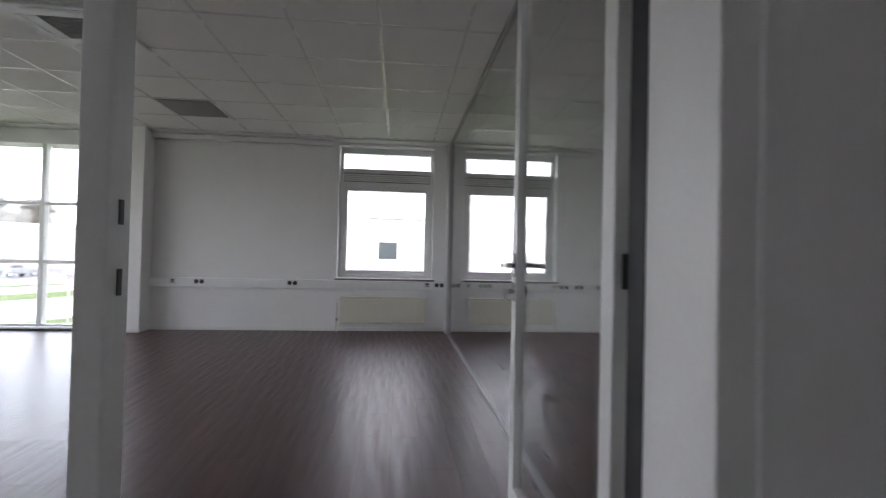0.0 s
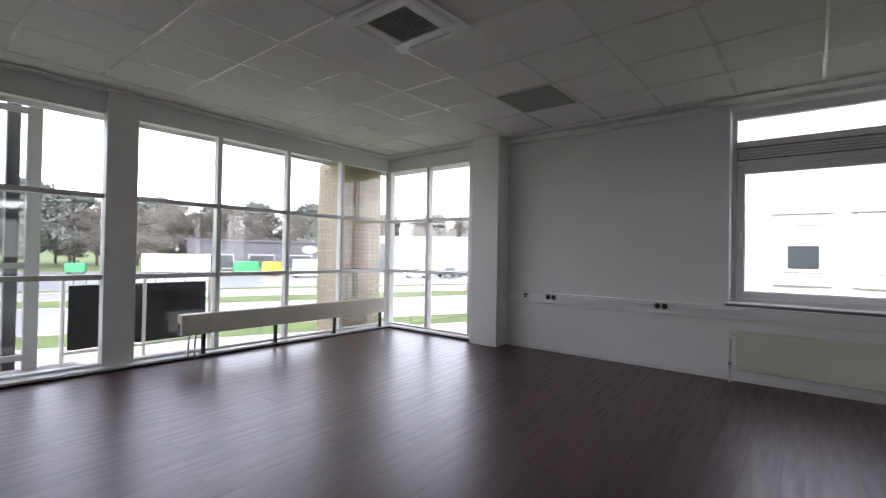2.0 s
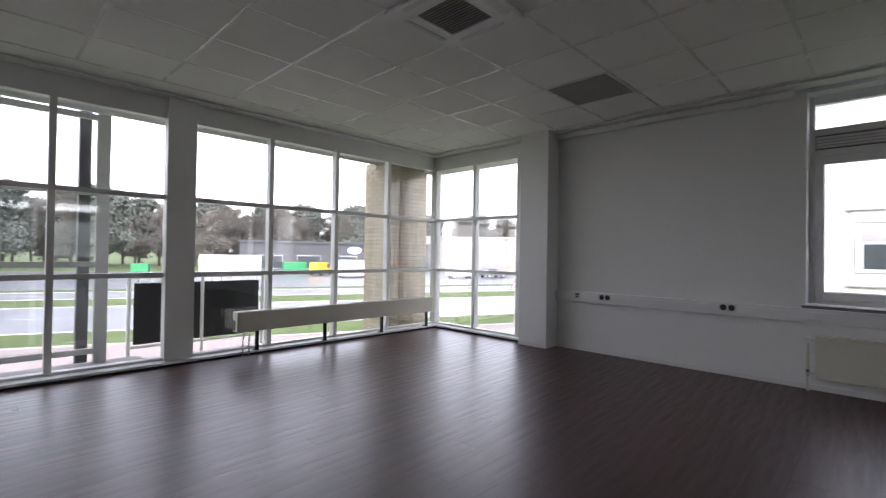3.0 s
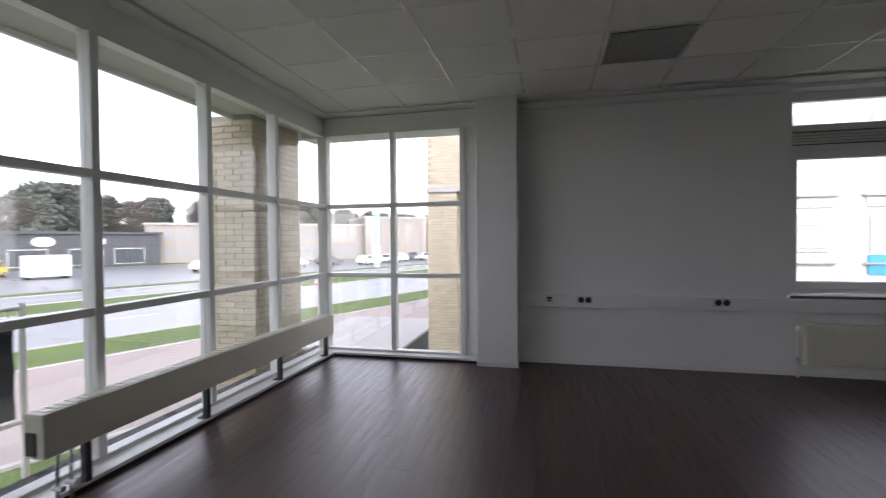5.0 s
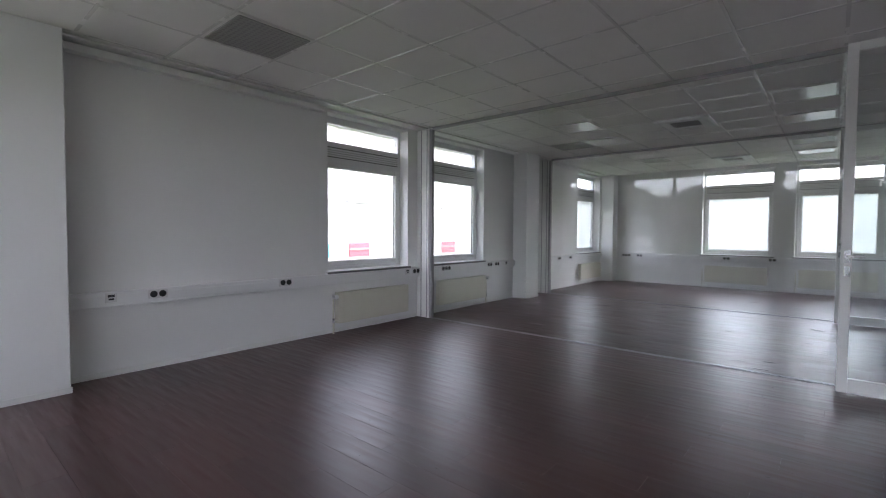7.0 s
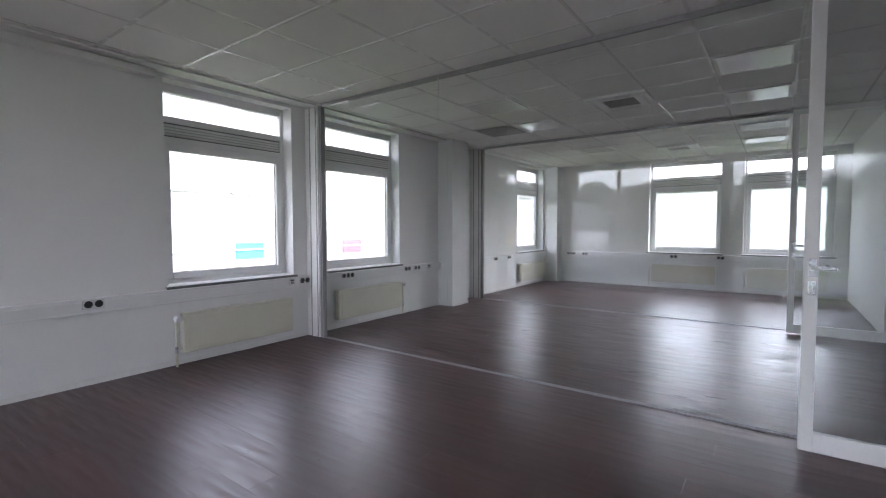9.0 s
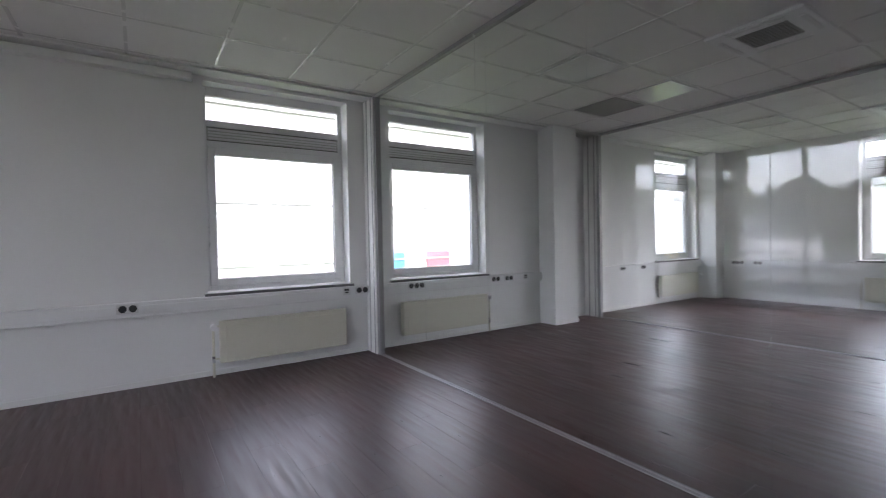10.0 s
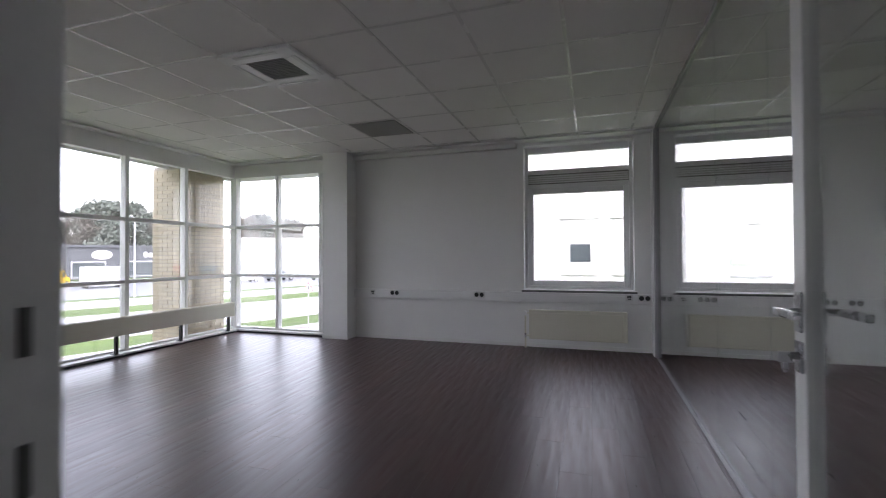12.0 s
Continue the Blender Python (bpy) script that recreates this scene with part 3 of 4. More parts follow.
def lamp_panel(at):
    o = empty("ceiling_light", "unlit white recessed light panel in the ceiling", "ceiling light", group="ceiling lights")
    part("frame", B((-0.30, -0.30, -0.012, 0.30, -0.275, 0), (-0.30, 0.275, -0.012, 0.30, 0.30, 0), (-0.30, -0.275, -0.012, -0.275, 0.275, 0), (0.275, -0.275, -0.012, 0.30, 0.275, 0), bevel=0.003), UPVC, o)
    part("diffuser", B((-0.275, -0.275, -0.008, 0.275, 0.275, -0.001)), OPAL, o, "white opal diffuser")
    o.matrix_basis = pose(*at)
    return o


l1 = lamp_panel((3.5325, 4.785, CEIL - 0.004))
for x, y in ((2.2025, 4.785), (2.2025, 2.115), (3.5325, 2.115), (5.5275, 2.115), (6.1925, 4.785), (6.8575, 2.115)):
    copy_thing(l1, pose(x, y, CEIL - 0.004))
hook = empty("wire_hook", "thin steel wire hanging from the ceiling channel", "hook")
part("hook_head", B((P1 - 0.05, 4.63, CEIL - 0.065, P1 - 0.031, 4.65, CEIL - 0.046), bevel=0.002), STEEL, hook)
part("wire", C((P1 - 0.04, 4.64, CEIL - 0.50), (P1 - 0.04, 4.64, CEIL - 0.06), 0.0015, seg=6), STEEL, hook)

# ---- outside: canopy, brick column, railing ----
can = empty("canopy", "pale soffit board roof edge over the glazing", "canopy", kind="structure")
part("roof_slab", B((-6.62, -1.9, 2.78, W - 0.09, 7.4, 3.15)), SOFFIT, can)
part("fascia", B((-6.66, -1.9, 2.74, -6.621, 7.4, 3.18)), WHITE, can)
roof = struct("roof", B((W - 0.3, CORR - 0.3, CEIL + 0.31, E + 0.4, N + 0.4, CEIL + 0.6)), CONC, "flat roof over the rooms", "roof")
lower = struct("wall_lower", B((W - 0.25, CORR - 0.25, GROUND, E + 0.3, N + 0.28, -0.31)), BRICKF, "yellow brick wall of the storey below", "wall")

# screen outside the southern panes
scr = empty("entrance_screen", "outer entrance screen with dark steel posts and grey frames", "glazed screen", kind="structure")
for y in (1.06, 2.06):
    part("dark_post", B((-7.06, y - 0.055, GROUND, -6.94, y + 0.055, 2.90), bevel=0.004), BLACK, scr, "black steel post")
for y in (0.35, 1.28, 2.19):
    part("grey_post", B((-6.75, y - 0.06, -0.05, -6.66, y + 0.06, 2.78), bevel=0.004), SOFFIT, scr)
for z in (0.08, 1.05, 1.85, 2.70):
    part("rail", B((-6.74, 0.41, z - 0.03, -6.67, 1.22, z + 0.03), (-6.74, 1.34, z - 0.03, -6.67, 2.13, z + 0.03), bevel=0.003), SOFFIT, scr)
part("threshold", B((-6.8, 0.4, -0.4, W - 0.26, 2.6, -0.06)), CONC, scr)
for y0, y1 in ((0.41, 1.22), (1.34, 2.13)):
    g = part("pane", B((-6.71, y0, 0.11, -6.704, y1, 2.67)), GLASS, scr)
    g.visible_shadow = False

rail = empty("railing", "white steel railing hung with a black mesh banner", "railing")
for y in (2.58, 3.46, 4.33):
    part("post", C((-7.3, y, GROUND), (-7.3, y, 0.90), 0.024), WHITE, rail)
for z in (-0.05, 0.86):
    part("bar", C((-7.3, 2.58, z), (-7.3, 4.33, z), 0.018), WHITE, rail)
bm = bmesh.new()
NB = 24
grid = [[bm.verts.new((-7.33 + 0.012 * math.sin(i * 1.1) + 0.006 * math.sin(j * 2.0), 2.64 + i * 1.64 / NB, -0.02 + j * 0.80 / 8)) for j in range(9)] for i in range(NB + 1)]
for i in range(NB):
    for j in range(8):
        bm.faces.new((grid[i][j], grid[i + 1][j], grid[i + 1][j + 1], grid[i][j + 1]))
bmesh.ops.solidify(bm, geom=bm.faces, thickness=0.004)
ban = part("banner", bm, CLOTH, rail, "black mesh banner cloth")
for k in range(13):
    part("tie", C((-7.33, 2.68 + k * 0.13, 0.77), (-7.30, 2.69 + k * 0.13, 0.87), 0.006, seg=6), UPVC, ban, "white cable tie")


def brick_pier(name, x0, y0, x1, y1, z0, z1, label, course=0.0675, brick=0.22, singles=True):
    """Pier of running-bond bricks with recessed mortar; bricks share two meshes by length."""
    o = empty(name, label, "brick pier", kind="structure")
    part("mortar_core", B((x0 + 0.008, y0 + 0.008, z0, x1 - 0.008, y1 - 0.008, z1)), MORTAR, o)
    cache = {}
    stuff = bmesh.new()
    n = int((z1 - z0) / course)
    for c in range(n):
        z = z0 + c * course
        for axis, a0, a1, fix, sgn in (("x", x0, x1, y0, -1), ("y", y0, y1, x1, 1), ("y", y0, y1, x0, -1), ("x", x0, x1, y1, 1)):
            at = a0 + 0.001 - (brick / 2 if c % 2 else 0.0)
            while at < a1 - 0.02:
                s, e = max(at, a0), min(at + brick - 0.010, a1)
                at += brick
                if e - s < 0.03:
                    continue
                d0, d1 = (fix - 0.003, fix + 0.05) if sgn < 0 else (fix - 0.05, fix + 0.003)
                near = singles and z > -0.3 and axis == ("x" if fix == y0 else "y") and (fix == y0 or fix == x1)
                if near:
                    key = (axis, round(e - s, 3))
                    if key not in cache:
                        w = e - s
                        bm2 = B((0, 0, 0, w, 0.053, course - 0.011)) if axis == "x" else B((0, 0, 0, 0.053, w, course - 0.011))
                        me = bpy.data.meshes.new("brick")
                        bm2.to_mesh(me)
                        bm2.free()
                        me.materials.append(BRICK)
                        cache[key] = me
                    b = new("brick", cache[key])
                    b.parent = o
                    j = random.uniform(-0.0015, 0.0015)
                    b.location = (s, d0 + j, z) if axis == "x" else (d0 + j, s, z)
                else:
                    if axis == "x":
                        box(stuff, s, d0, z, e, d1, z + course - 0.011)
                    else:
                        box(stuff, d0, s, z, d1, e, z + course - 0.011)
    st = part("brickwork", stuff, BRICKF, o, "yellow bricks in running bond")
    st["kind"] = "stuff"
    return o


# road direction and its normal, seen from above
U, NV = Vector((0.391, 0.920, 0)), Vector((-0.920, 0.391, 0))
TURN_ROAD = math.degrees(math.atan2(0.920, 0.391))


def strip(name, n0, n1, z0, z1, material, label, category, u0=-60, u1=170):
    ob = struct(name, B((u0, n0, z0, u1, n1, z1)), material, label, category)
    ob.matrix_basis = pose(0, 0, 0, 0, 0, TURN_ROAD)
    return ob


g = GROUND
struct("ground", B((-900, -900, g - 1.0, 900, 900, g)), GRASS, "flat winter grass reaching the horizon", "ground")
strip("pavement", 14.0, 21.4, g - 0.5, g + 0.02, PAVE, "wet pinkish paved footpath", "pavement")
for n in (13.85, 21.4, 24.9, 35.0, 40.4, 46.5):
    strip("trim_kerb", n, n + 0.15, g - 0.5, g + 0.06, CONC, "pale concrete kerb", "kerb")
strip("road", 25.05, 35.0, g - 0.5, g + 0.012, ASPHALT, "wet grey asphalt road", "road")
strip("road_far", 40.55, 46.5, g - 0.5, g + 0.012, ASPHALT, "wet grey asphalt road", "road")
strip("road_parking", 49.5, 88.0, g - 0.5, g + 0.012, ASPHALT, "wet asphalt parking ground", "parking")
bm = bmesh.new()
for k in range(30):
    box(bm, -40 + k * 6, 29.9, g + 0.012, -37 + k * 6, 30.05, g + 0.016)
    box(bm, -40 + k * 6, 43.4, g + 0.012, -37 + k * 6, 43.55, g + 0.016)
mk = struct("road_marking", bm, LINE, "white dashed lane markings", "road marking")
mk.matrix_basis = pose(0, 0, 0, 0, 0, TURN_ROAD)


def at_road(u, n, z=None):
    p = U * u + NV * n
    return (p.x, p.y, GROUND + 0.012 if z is None else z)


def car(name, material, label, length=4.3, height=1.5, van=False):
    o = empty(name, label, "van" if van else "car", group="parked vehicles")
    L, w = length, 0.88
    if van:
        prof = [(0, 0.35), (L, 0.35), (L, 1.0), (L - 0.5, 1.15), (L - 1.0, height - 0.1), (L - 1.5, height), (0.05, height), (0, height - 0.1)]
    else:
        prof = [(0, 0.35), (L, 0.35), (L, 0.72), (L - 0.1, 0.80), (L - 1.15, 0.95), (L - 1.9, height - 0.05), (L - 2.3, height), (0.7, height - 0.04), (0.12, 1.0), (0, 0.8)]
    bm = bmesh.new()
    a = [bm.verts.new((x - L / 2, -w, z)) for x, z in prof]
    b = [bm.verts.new((x - L / 2, w, z)) for x, z in prof]
    bm.faces.new(a)
    bm.faces.new(b[::-1])
    for i in range(len(prof)):
        j = (i + 1) % len(prof)
        bm.faces.new((a[j], a[i], b[i], b[j]))
    for v in bm.verts:
        if v.co.z > 1.0:
            v.co.y *= 0.86
    bmesh.ops.recalc_face_normals(bm, faces=bm.faces)
    bmesh.ops.bevel(bm, geom=list(bm.edges), offset=0.05, segments=2, affect="EDGES")
    part("body", bm, material, o)
    for s in (-1, 1):
        if van:
            part("side_window", B((L / 2 - 1.75, s * 0.80, 1.15, L / 2 - 1.1, s * 0.86, height - 0.25), bevel=0.01), WINDK, o)
        else:
            part("side_window", B((-L / 2 + 0.75, s * 0.78, 1.0, L / 2 - 2.0, s * 0.845, height - 0.14), bevel=0.01), WINDK, o)
        for x in (-L / 2 + 0.8, L / 2 - 0.8):
            t = part("wheel", C((x, s * 0.72, 0.32), (x, s * 0.90, 0.32), 0.32, seg=20), RUBBER, o, "black tyre")
            part("rim", C((x, s * 0.89, 0.32), (x, s * 0.91, 0.32), 0.20, seg=14), ALU, t, "alloy rim")
    part("windscreen", B((L / 2 - 1.75, -0.68, 1.02, L / 2 - 1.55, 0.68, height - 0.2), bevel=0.02), WINDK, o)
    return o


c1 = car("car", CARW, "white parked estate car on wet asphalt")
c1.matrix_basis = Matrix.Translation(at_road(52, 56)) @ pose(0, 0, 0, 0, 0, TURN_ROAD)
for u, n, a in ((41, 60, 20), (57, 57, 90), (62, 59, 80), (68, 57, 95), (74, 60, 90), (80, 57, 85), (30, 63, 0)):
    copy_thing(c1, Matrix.Translation(at_road(u, n)) @ pose(0, 0, 0, 0, 0, TURN_ROAD + a))
c2 = car("car", CARG, "dark grey parked car on wet asphalt")
c2.matrix_basis = Matrix.Translation(at_road(48, 61)) @ pose(0, 0, 0, 0, 0, TURN_ROAD)
for u, n, a in ((70, 62, 90), (85, 60, 85), (36, 64, 10)):
    copy_thing(c2, Matrix.Translation(at_road(u, n)) @ pose(0, 0, 0, 0, 0, TURN_ROAD + a))
v2 = car("van", YELLOW, "yellow delivery van on the far parking ground", 4.4, 2.0, True)
v2.matrix_basis = Matrix.Translation(at_road(11, 73.5)) @ pose(0, 0, 0, 0, 0, TURN_ROAD + 55)


def container(name, size, material, label, u, n):
    o = empty(name, label, "container")
    w, d, h = size
    part("box_body", B((-w / 2, -d / 2, 0.25, w / 2, d / 2, h), bevel=0.04), material, o)
    for k in range(int(w / 0.4)):
        part("rib", B((-w / 2 + 0.2 + k * 0.4, d / 2, 0.35, -w / 2 + 0.3 + k * 0.4, d / 2 + 0.05, h - 0.1)), material, o)
        part("rib", B((-w / 2 + 0.2 + k * 0.4, -d / 2 - 0.05, 0.35, -w / 2 + 0.3 + k * 0.4, -d / 2, h - 0.1)), material, o)
    for x in (-w / 2 + 0.3, w / 2 - 0.3):
        part("skid", B((x - 0.1, -d / 2, 0, x + 0.1, d / 2, 0.25)), BLACK, o)
    o.matrix_basis = Matrix.Translation(at_road(u, n)) @ pose(0, 0, 0, 0, 0, TURN_ROAD)


container("waste_container", (3.6, 2.2, 1.9), GREEN, "green steel waste container on the parking ground", 7.5, 79)
container("waste_container", (2.2, 1.8, 1.5), GREEN, "green steel waste container beside trailers", -14, 80)
container("site_trailer", (9, 2.4, 2.9), RENDERW, "long white site trailer on the parking ground", -2, 82)
container("site_trailer", (3.8, 2.4, 2.5), RENDERW, "white site trailer beside the road", 14.6, 67)

# slender lamp posts between the roads
lp = empty("street_lamp", "slender grey street lamp on the verge between the roads", "street lamp", group="street lamps")
part("pole", C((0, 0, 0), (0, 0, 7.2), 0.08, 0.05), ALU, lp)
part("arm", C((0, 0, 7.15), (0.9, 0, 7.4), 0.03), ALU, lp)
part("lamp_head", B((0.7, -0.11, 7.36, 1.3, 0.11, 7.46), bevel=0.02), CONC, lp)
lp.matrix_basis = Matrix.Translation(at_road(13, 48.2, GROUND)) @ pose(0, 0, 0, 0, 0, 160)
for u in (-20, 46, 80):
    copy_thing(lp, Matrix.Translation(at_road(u, 48.2, GROUND)) @ pose(0, 0, 0, 0, 0, 160))

# warning sign by the path
sg = empty("road_sign", "triangular white warning sign with a red border on a grey post", "road sign")
part("post", C((0, 0, 0), (0, 0, 2.6), 0.03), CONC, sg)
bm = bmesh.new()
bmesh.ops.create_cone(bm, cap_ends=True, segments=3, radius1=0.28, radius2=0.28, depth=0.02, matrix=pose(0, -0.045, 2.25, 90, 0, 0) @ pose(0, 0, 0, 0, 0, 0))
bd = part("border", bm, RED, sg, "red triangle border")
bm = bmesh.new()
bmesh.ops.create_cone(bm, cap_ends=True, segments=3, radius1=0.20, radius2=0.20, depth=0.02, matrix=pose(0, -0.056, 2.25, 90, 0, 0) @ pose(0, 0, 0, 0, 0, 0))
part("face", bm, LINE, bd, "white sign face")
part("symbol", B((-0.025, -0.070, 2.18, 0.025, -0.067, 2.36)), BLACK, bd, "black mark")
sg.matrix_basis = pose(-11.9, 17.6, GROUND, 0, 0, 35)

# blue advertising pillar and low shed north of the building
tot = empty("pillar_sign", "tall blue and white advertising pillar on the verge", "sign pillar")
part("board", B((-0.5, -0.15, 0.6, 0.5, 0.15, 8.2), bevel=0.03), PILLAR, tot)
part("lower_board", B((-0.52, -0.17, 0.6, 0.52, 0.17, 3.0), bevel=0.03), RENDERW, tot, "white lower board")
part("foot", B((-0.4, -0.1, 0, 0.4, 0.1, 0.6)), CONC, tot)
tot.matrix_basis = pose(-27, 62, GROUND, 0, 0, 20)
shed = empty("flat_shed", "low shed with a pale grey flat roof on the grass", "shed")
part("body", B((-1.6, -2.4, 0, 1.6, 2.4, 0.75)), DARKB, shed, "dark side boards")
part("roof", B((-1.75, -2.55, 0.75, 1.75, 2.55, 0.83), bevel=0.01), CONC, shed, "pale grey roof sheet")
shed.matrix_basis = pose(-8.9, 15.6, GROUND, 0, 0, 0)

# ---- buildings ----


def facade_windows(o, x0, x1, y, rows, step, w, trim):
    """Windows along x on a front at y that looks to -y."""
    x = x0
    while x + w < x1:
        for z0, z1 in rows:
            f = part("window", B((x, y - 0.06, z0, x + w, y - 0.001, z1)), trim, o)
            part("pane", B((x + 0.08, y - 0.075, z0 + 0.08, x + w - 0.08, y - 0.061, z1 - 0.08)), FARWIN, f)
        x += step


off = empty("office_building", "long two-storey tan office building with rows of windows", "building")
part("wall", B((-24, 0, 0, 16, 14, 7.0)), OFFICE, off)
part("tower", B((16, -1.5, 0, 30, 14, 8.6)), OFFICE, off, "taller tan end block")
part("roof", B((-24.3, -0.3, 7.0, 16, 14.3, 7.35)), CONC, off)
part("tower_roof", B((15.8, -1.7, 8.6, 30.2, 14.2, 8.95)), CONC, off)
facade_windows(off, -23, 16, 0, ((1.0, 2.6), (4.4, 6.0)), 1.9, 1.25, OFFICE)
off.matrix_basis = pose(-55, 84, GROUND, 0, 0, 38)

show = empty("showroom", "low dark showroom with blank white oval signs", "building")
part("wall", B((-15, 0, 0, 22, 16, 5.2), bevel=0.05), DARKB, show)
part("roof", B((-15.4, -0.4, 5.2, 22.4, 16.4, 5.6)), DARKB, show)
for x in (-12, -5, 2, 9, 15):
    f = part("shop_window", B((x, -0.08, 0.3, x + 4.5, -0.001, 2.9)), ALU, show)
    part("pane", B((x + 0.1, -0.1, 0.4, x + 4.4, -0.081, 2.8)), WINDK, f)
bm = bmesh.new()
bmesh.ops.create_cone(bm, cap_ends=True, segments=32, radius1=1.0, radius2=1.0, depth=0.1, matrix=Matrix.Translation((6, -0.06, 4.0)) @ Matrix.Diagonal((1.4, 1, 0.75, 1)) @ pose(0, 0, 0, 90, 0, 0))
part("sign_plate", bm, LINE, show, "white oval sign plate")
part("sign_bars", B((12, -0.1, 3.6, 12.5, -0.001, 4.5), (12.7, -0.1, 3.6, 13.3, -0.001, 4.3), (13.5, -0.1, 3.6, 13.8, -0.001, 4.5)), LINE, show, "white sign shapes")
show.matrix_basis = Matrix.Translation(at_road(14, 92, GROUND)) @ pose(0, 0, 0, 0, 0, TURN_ROAD)

nb = empty("white_building", "white rendered neighbour building with blue and red window panels", "building")
NY = 19.6
part("wall", B((-3.2, NY, GROUND, 34, NY + 8, 6.2)), RENDERW, nb)
part("roof", B((-3.4, NY - 0.2, 6.2, 34.2, NY + 8.2, 6.5)), CONC, nb)
PALE = mat("drawn_blind", (0.62, 0.62, 0.61), 0.6, vary=0.05)
FRONT = ((-0.23, WINDK, None), (1.74, PALE, None), (3.7, PALE, None), (5.7, PALE, None), (7.95, PALE, BLUE), (10.35, PALE, RED), (13.6, PALE, RED), (17.2, PALE, RED), (20.5, PALE, BLUE), (23.5, PALE, RED))
for x, glass, panel in [(fx - 0.22, fg, fp_) for fx, fg, fp_ in FRONT]:
    part("head_strip", B((x - 0.68, NY - 0.05, 2.36, x + 0.70, NY - 0.001, 2.68)), SOFFIT, nb, "grey louvre over the window")
    part("hood", B((x - 0.80, NY - 0.12, 2.72, x + 0.82, NY - 0.001, 2.80)), CONC, nb)
    f = part("window", B((x - 0.56, NY - 0.05, 0.86, x + 0.56, NY - 0.001, 2.18)), SOFFIT, nb)
    part("pane", B((x - 0.36, NY - 0.07, 0.98, x + 0.42, NY - 0.051, 1.70)), glass, f)
    part("upper_pane", B((x - 0.40, NY - 0.07, 1.78, x + 0.44, NY - 0.051, 2.08)), GRILLE if glass is WINDK else PALE, f)
    part("sill", B((x - 0.75, NY - 0.12, 0.44, x + 0.75, NY - 0.001, 0.50)), CONC, nb)
    part("upper_window", B((x - 0.55, NY - 0.05, 4.55, x + 0.55, NY - 0.001, 5.5)), SOFFIT, nb)
    if panel:
        part("panel", B((x - 0.62, NY - 0.055, 0.10, x + 0.62, NY - 0.001, 0.76)), panel, nb, "coloured panel below the window")
far = empty("east_building", "plain white rendered building beyond the end wall", "building")
part("wall", B((24, -8, GROUND, 32, 16, 3.2)), RENDERW, far)
part("roof", B((23.8, -8.2, 3.2, 32.2, 16.2, 3.5)), CONC, far)

# brick wing with a recessed steel window, north of the corner glazing
wing = empty("brick_wing", "pale yellow brick wing with white steel windows below", "building")
bm = bmesh.new()
n = 0
for c in range(56):
    z = 2.56 + c * 0.0675
    x = -5.87 + (0.11 if c % 2 else 0)
    while x < -3.4:
        box(bm, x, 11.49, z, x + 0.21, 11.55, z + 0.057)
        x += 0.22
wb = part("brickwork", bm, BRICKF, wing, "pale yellow bricks in running bond")
wb["kind"] = "stuff"
part("upper_wall", B((-5.87, 11.5, 2.56, -3.4, 14.5, 6.35)), MORTAR, wing)
part("side_wall", B((-3.4, 11.5, GROUND, -3.1, 14.5, 6.35)), MORTAR, wing)
part("lintel", B((-5.9, 11.47, 2.44, -3.4, 12.0, 2.555)), CONC, wing)
fr = part("window", B((-5.0, 13.3, -0.5, -4.86, 13.4, 2.3), (-3.55, 13.3, -0.5, -3.41, 13.4, 2.3), (-5.0, 13.3, -0.55, -3.41, 13.4, -0.45), (-5.0, 13.3, 2.3, -3.41, 13.4, 2.42), bevel=0.005), LINE, wing, "white steel window frame")
for z in (0.2, 0.9, 1.6):
    part("glazing_bar", B((-4.86, 13.31, z, -3.55, 13.39, z + 0.04)), LINE, fr)
    part("outer_bar", B((-5.55, 13.31, z, -5.0, 13.39, z + 0.03)), LINE, fr)
part("window_glass", B((-5.6, 13.42, GROUND, -3.41, 13.45, 2.43)), WINDK, wing)

# ---- trees ----


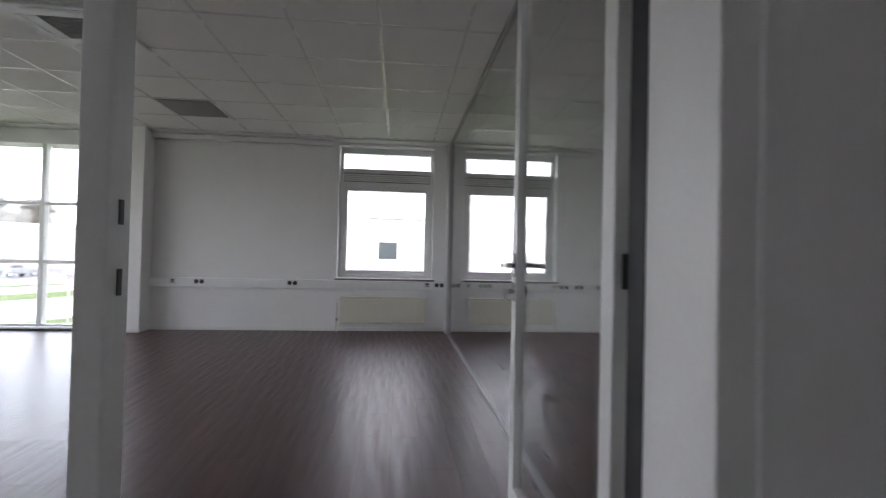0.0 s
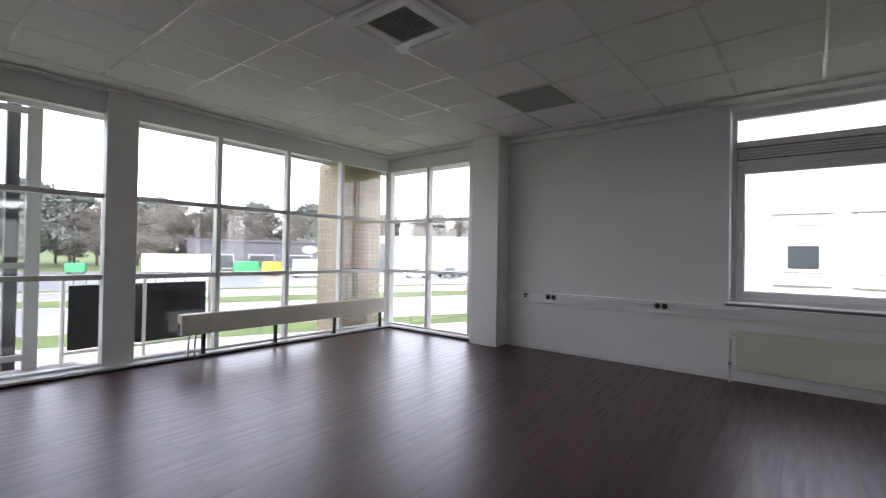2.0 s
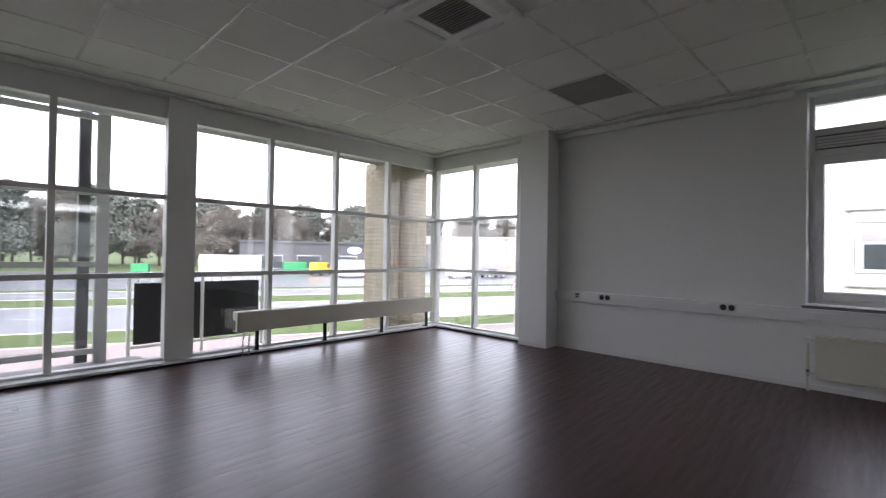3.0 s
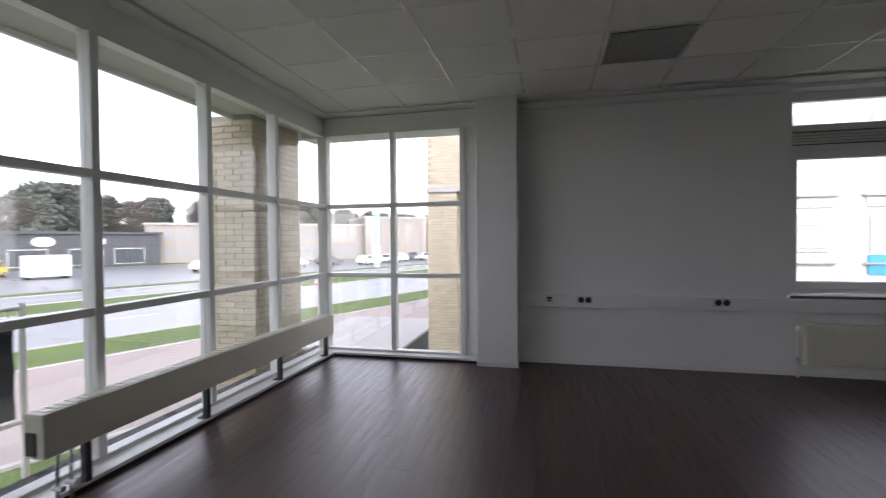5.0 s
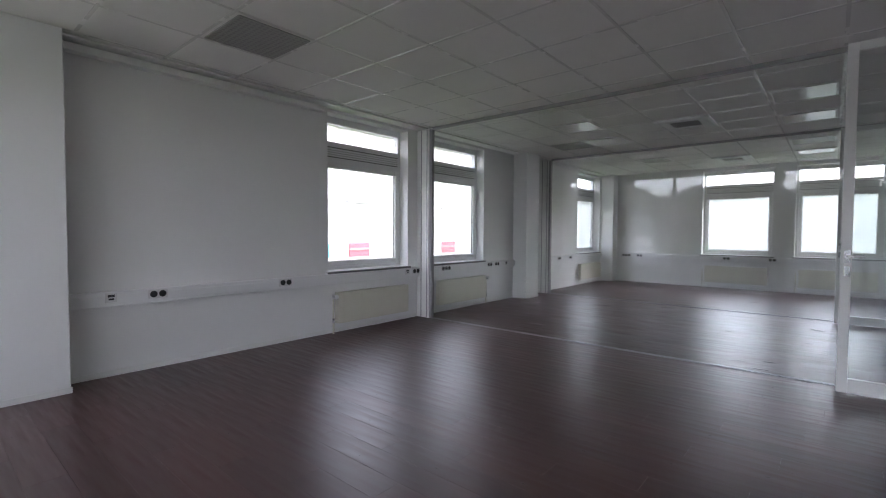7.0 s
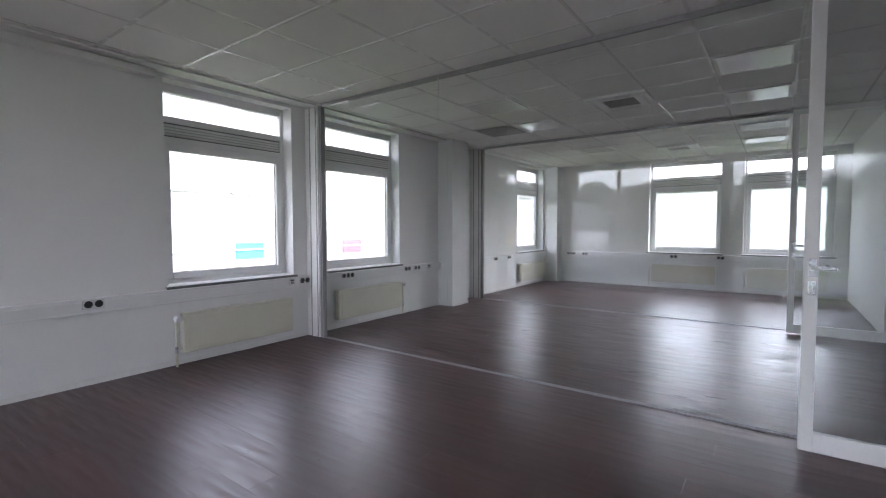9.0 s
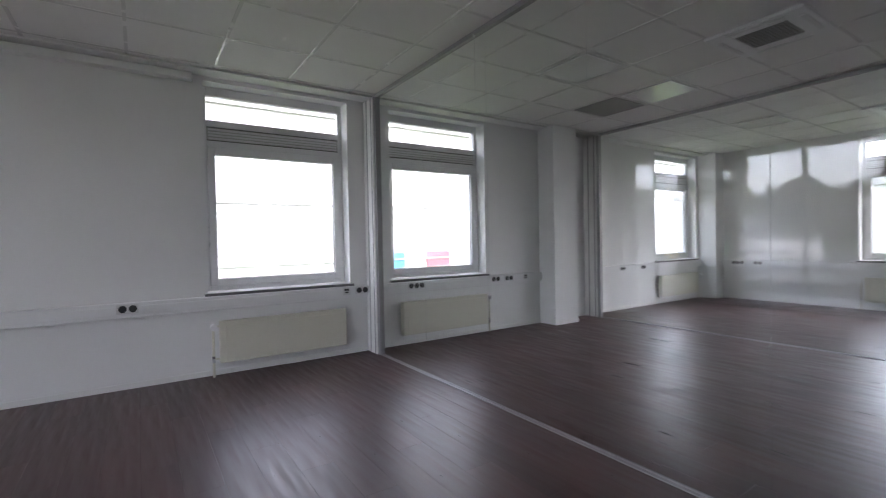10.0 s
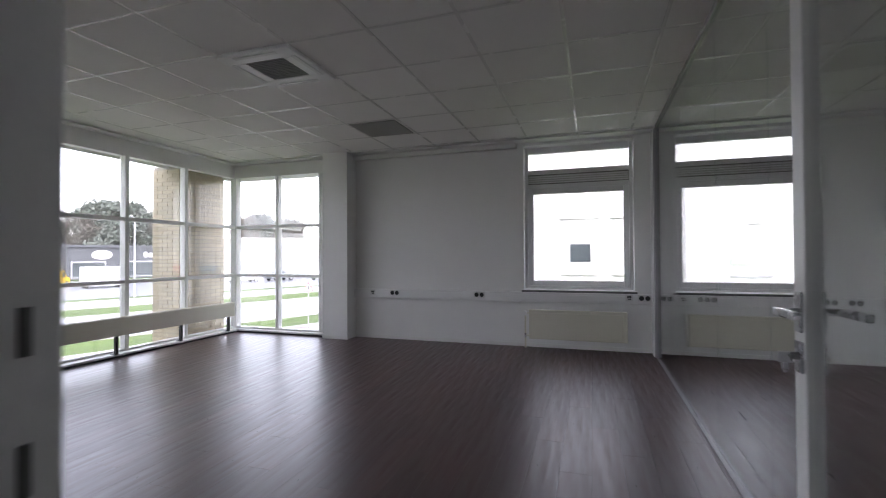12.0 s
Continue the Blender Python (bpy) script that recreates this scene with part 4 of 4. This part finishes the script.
def tree(name, leaf, h, spread, label, seed, clumps, bare):
    rnd = random.Random(seed)
    o = empty(name, label, "tree", group="trees along the parking ground")
    bm = bmesh.new()
    cyl(bm, (0, 0, 0), (0.1, 0, h * 0.35), 0.28, 0.2, 8)
    cyl(bm, (0.1, 0, h * 0.35), (0, 0.1, h * 0.85), 0.2, 0.05, 8)
    tips = []
    for k in range(26):
        a, z = rnd.uniform(0, 6.28), h * rnd.uniform(0.10, 0.8)
        r = spread * rnd.uniform(0.5, 1.0) * (1.1 - z / h * 0.6)
        tip = Vector((math.cos(a) * r, math.sin(a) * r, z + h * rnd.uniform(0.05, 0.2)))
        cyl(bm, (0.05, 0, z), tip, 0.07, 0.02, 5)
        tips.append((Vector((0.05, 0, z)), tip))
        for q in range(3):
            s = Vector((0.05, 0, z)).lerp(tip, rnd.uniform(0.4, 0.9))
            e = s + Vector((rnd.uniform(-1, 1), rnd.uniform(-1, 1), rnd.uniform(0.2, 1.2))) * h * 0.09
            cyl(bm, s, e, 0.025, 0.008, 4)
            tips.append((s, e))
    part("trunk", bm, BARK, o)
    vs, fs = [], []
    for k in range(clumps):
        s, e = rnd.choice(tips)
        c = s.lerp(e, rnd.uniform(0.35, 1.1)) + Vector((rnd.gauss(0, 1), rnd.gauss(0, 1), rnd.gauss(0, 0.8))) * spread * (0.10 if bare else 0.14)
        u = Vector((rnd.gauss(0, 1), rnd.gauss(0, 1), rnd.gauss(0, 1))).normalized()
        v = u.orthogonal().normalized()
        sz = rnd.uniform(0.14, 0.34) if bare else rnd.uniform(0.18, 0.42)
        thin = 0.22 if bare else 0.7
        i = len(vs)
        vs += [c - u * sz, c + v * sz * thin, c + u * sz, c - v * sz * thin]
        fs.append((i, i + 1, i + 2, i + 3))
    me = bpy.data.meshes.new("crown")
    me.from_pydata([tuple(v) for v in vs], [], fs)
    me.materials.append(leaf)
    cr = new("crown", me)
    cr.parent = o
    cr["kind"] = "stuff"
    return o


t1 = tree("tree", LEAFB, 14, 5.2, "bare winter tree with fine brown twigs", 3, 16000, True)
t2 = tree("tree", LEAFD, 15, 4.6, "dark evergreen tree with a ragged crown", 5, 15000, False)
t3 = tree("tree", LEAFB, 12, 5.4, "broad bare tree with brown twigs", 8, 15000, True)
t1.matrix_basis = Matrix.Translation(at_road(-30, 106, GROUND))
t2.matrix_basis = Matrix.Translation(at_road(24, 112, GROUND))
t3.matrix_basis = Matrix.Translation(at_road(-6, 110, GROUND))
rnd = random.Random(11)
for k in range(80):
    src = (t1, t1, t3, t2)[k % 4]
    s = rnd.uniform(0.85, 1.25)
    copy_thing(src, Matrix.Translation(at_road(-90 + k * 3.0 + rnd.uniform(-2, 2), rnd.uniform(112, 135), GROUND)) @ pose(0, 0, 0, 0, 0, rnd.uniform(0, 360)))
for u, n in ((-38, 100), (-24, 101), (-46, 98), (-55, 96)):
    copy_thing(t2, Matrix.Translation(at_road(u, n, GROUND)) @ pose(0, 0, 0, 0, 0, u * 7))

# ---- bricks and floor planks ----
brick_pier("brick_column", -6.95, 6.0, -6.38, 6.96, GROUND, 2.78, "free-standing yellow brick column at the corner")
brick_pier("brick_column", -5.87, 11.5, -5.2, 12.0, GROUND, 2.44, "yellow brick column under the brick wing", singles=False)

PW, PL, GAPW = 0.184, 1.22, 0.0012
plank_meshes = {}
col = 0
x = W + 0.05
rest_v, rest_f = [], []
while x < E:
    off_y = (col * 0.437) % PL
    y = CORR - off_y
    while y < N:
        a, b = max(y, CORR), min(y + PL - GAPW, N)
        if b - a > 0.03:
            x1 = min(x + PW - GAPW, E)
            if -5.6 < x < P1 - 0.1 and a > S - 0.3:
                key = (round(b - a, 3), round(x1 - x, 3))
                if key not in plank_meshes:
                    bm = B((0, 0, -0.0055, key[1], key[0], 0.0))
                    me = bpy.data.meshes.new("plank")
                    bm.to_mesh(me)
                    bm.free()
                    me.materials.append(PLANK)
                    plank_meshes[key] = me
                p = new("plank", plank_meshes[key])
                p.parent = floor
                p.location = (x, a, 0)
            else:
                i = len(rest_v)
                rest_v += [(x, a, 0), (x1, a, 0), (x1, b, 0), (x, b, 0), (x, a, -0.0055), (x1, a, -0.0055), (x1, b, -0.0055), (x, b, -0.0055)]
                rest_f += [(i, i + 1, i + 2, i + 3), (i + 4, i, i + 3, i + 7), (i + 1, i + 5, i + 6, i + 2), (i + 4, i + 5, i + 1, i), (i + 3, i + 2, i + 6, i + 7)]
        y += PL
    x += PW
    col += 1
me = bpy.data.meshes.new("planks")
me.from_pydata(rest_v, [], rest_f)
me.materials.append(PLANK2)
fp = new("plank_field", me)
fp.parent = floor
fp["kind"] = "stuff"
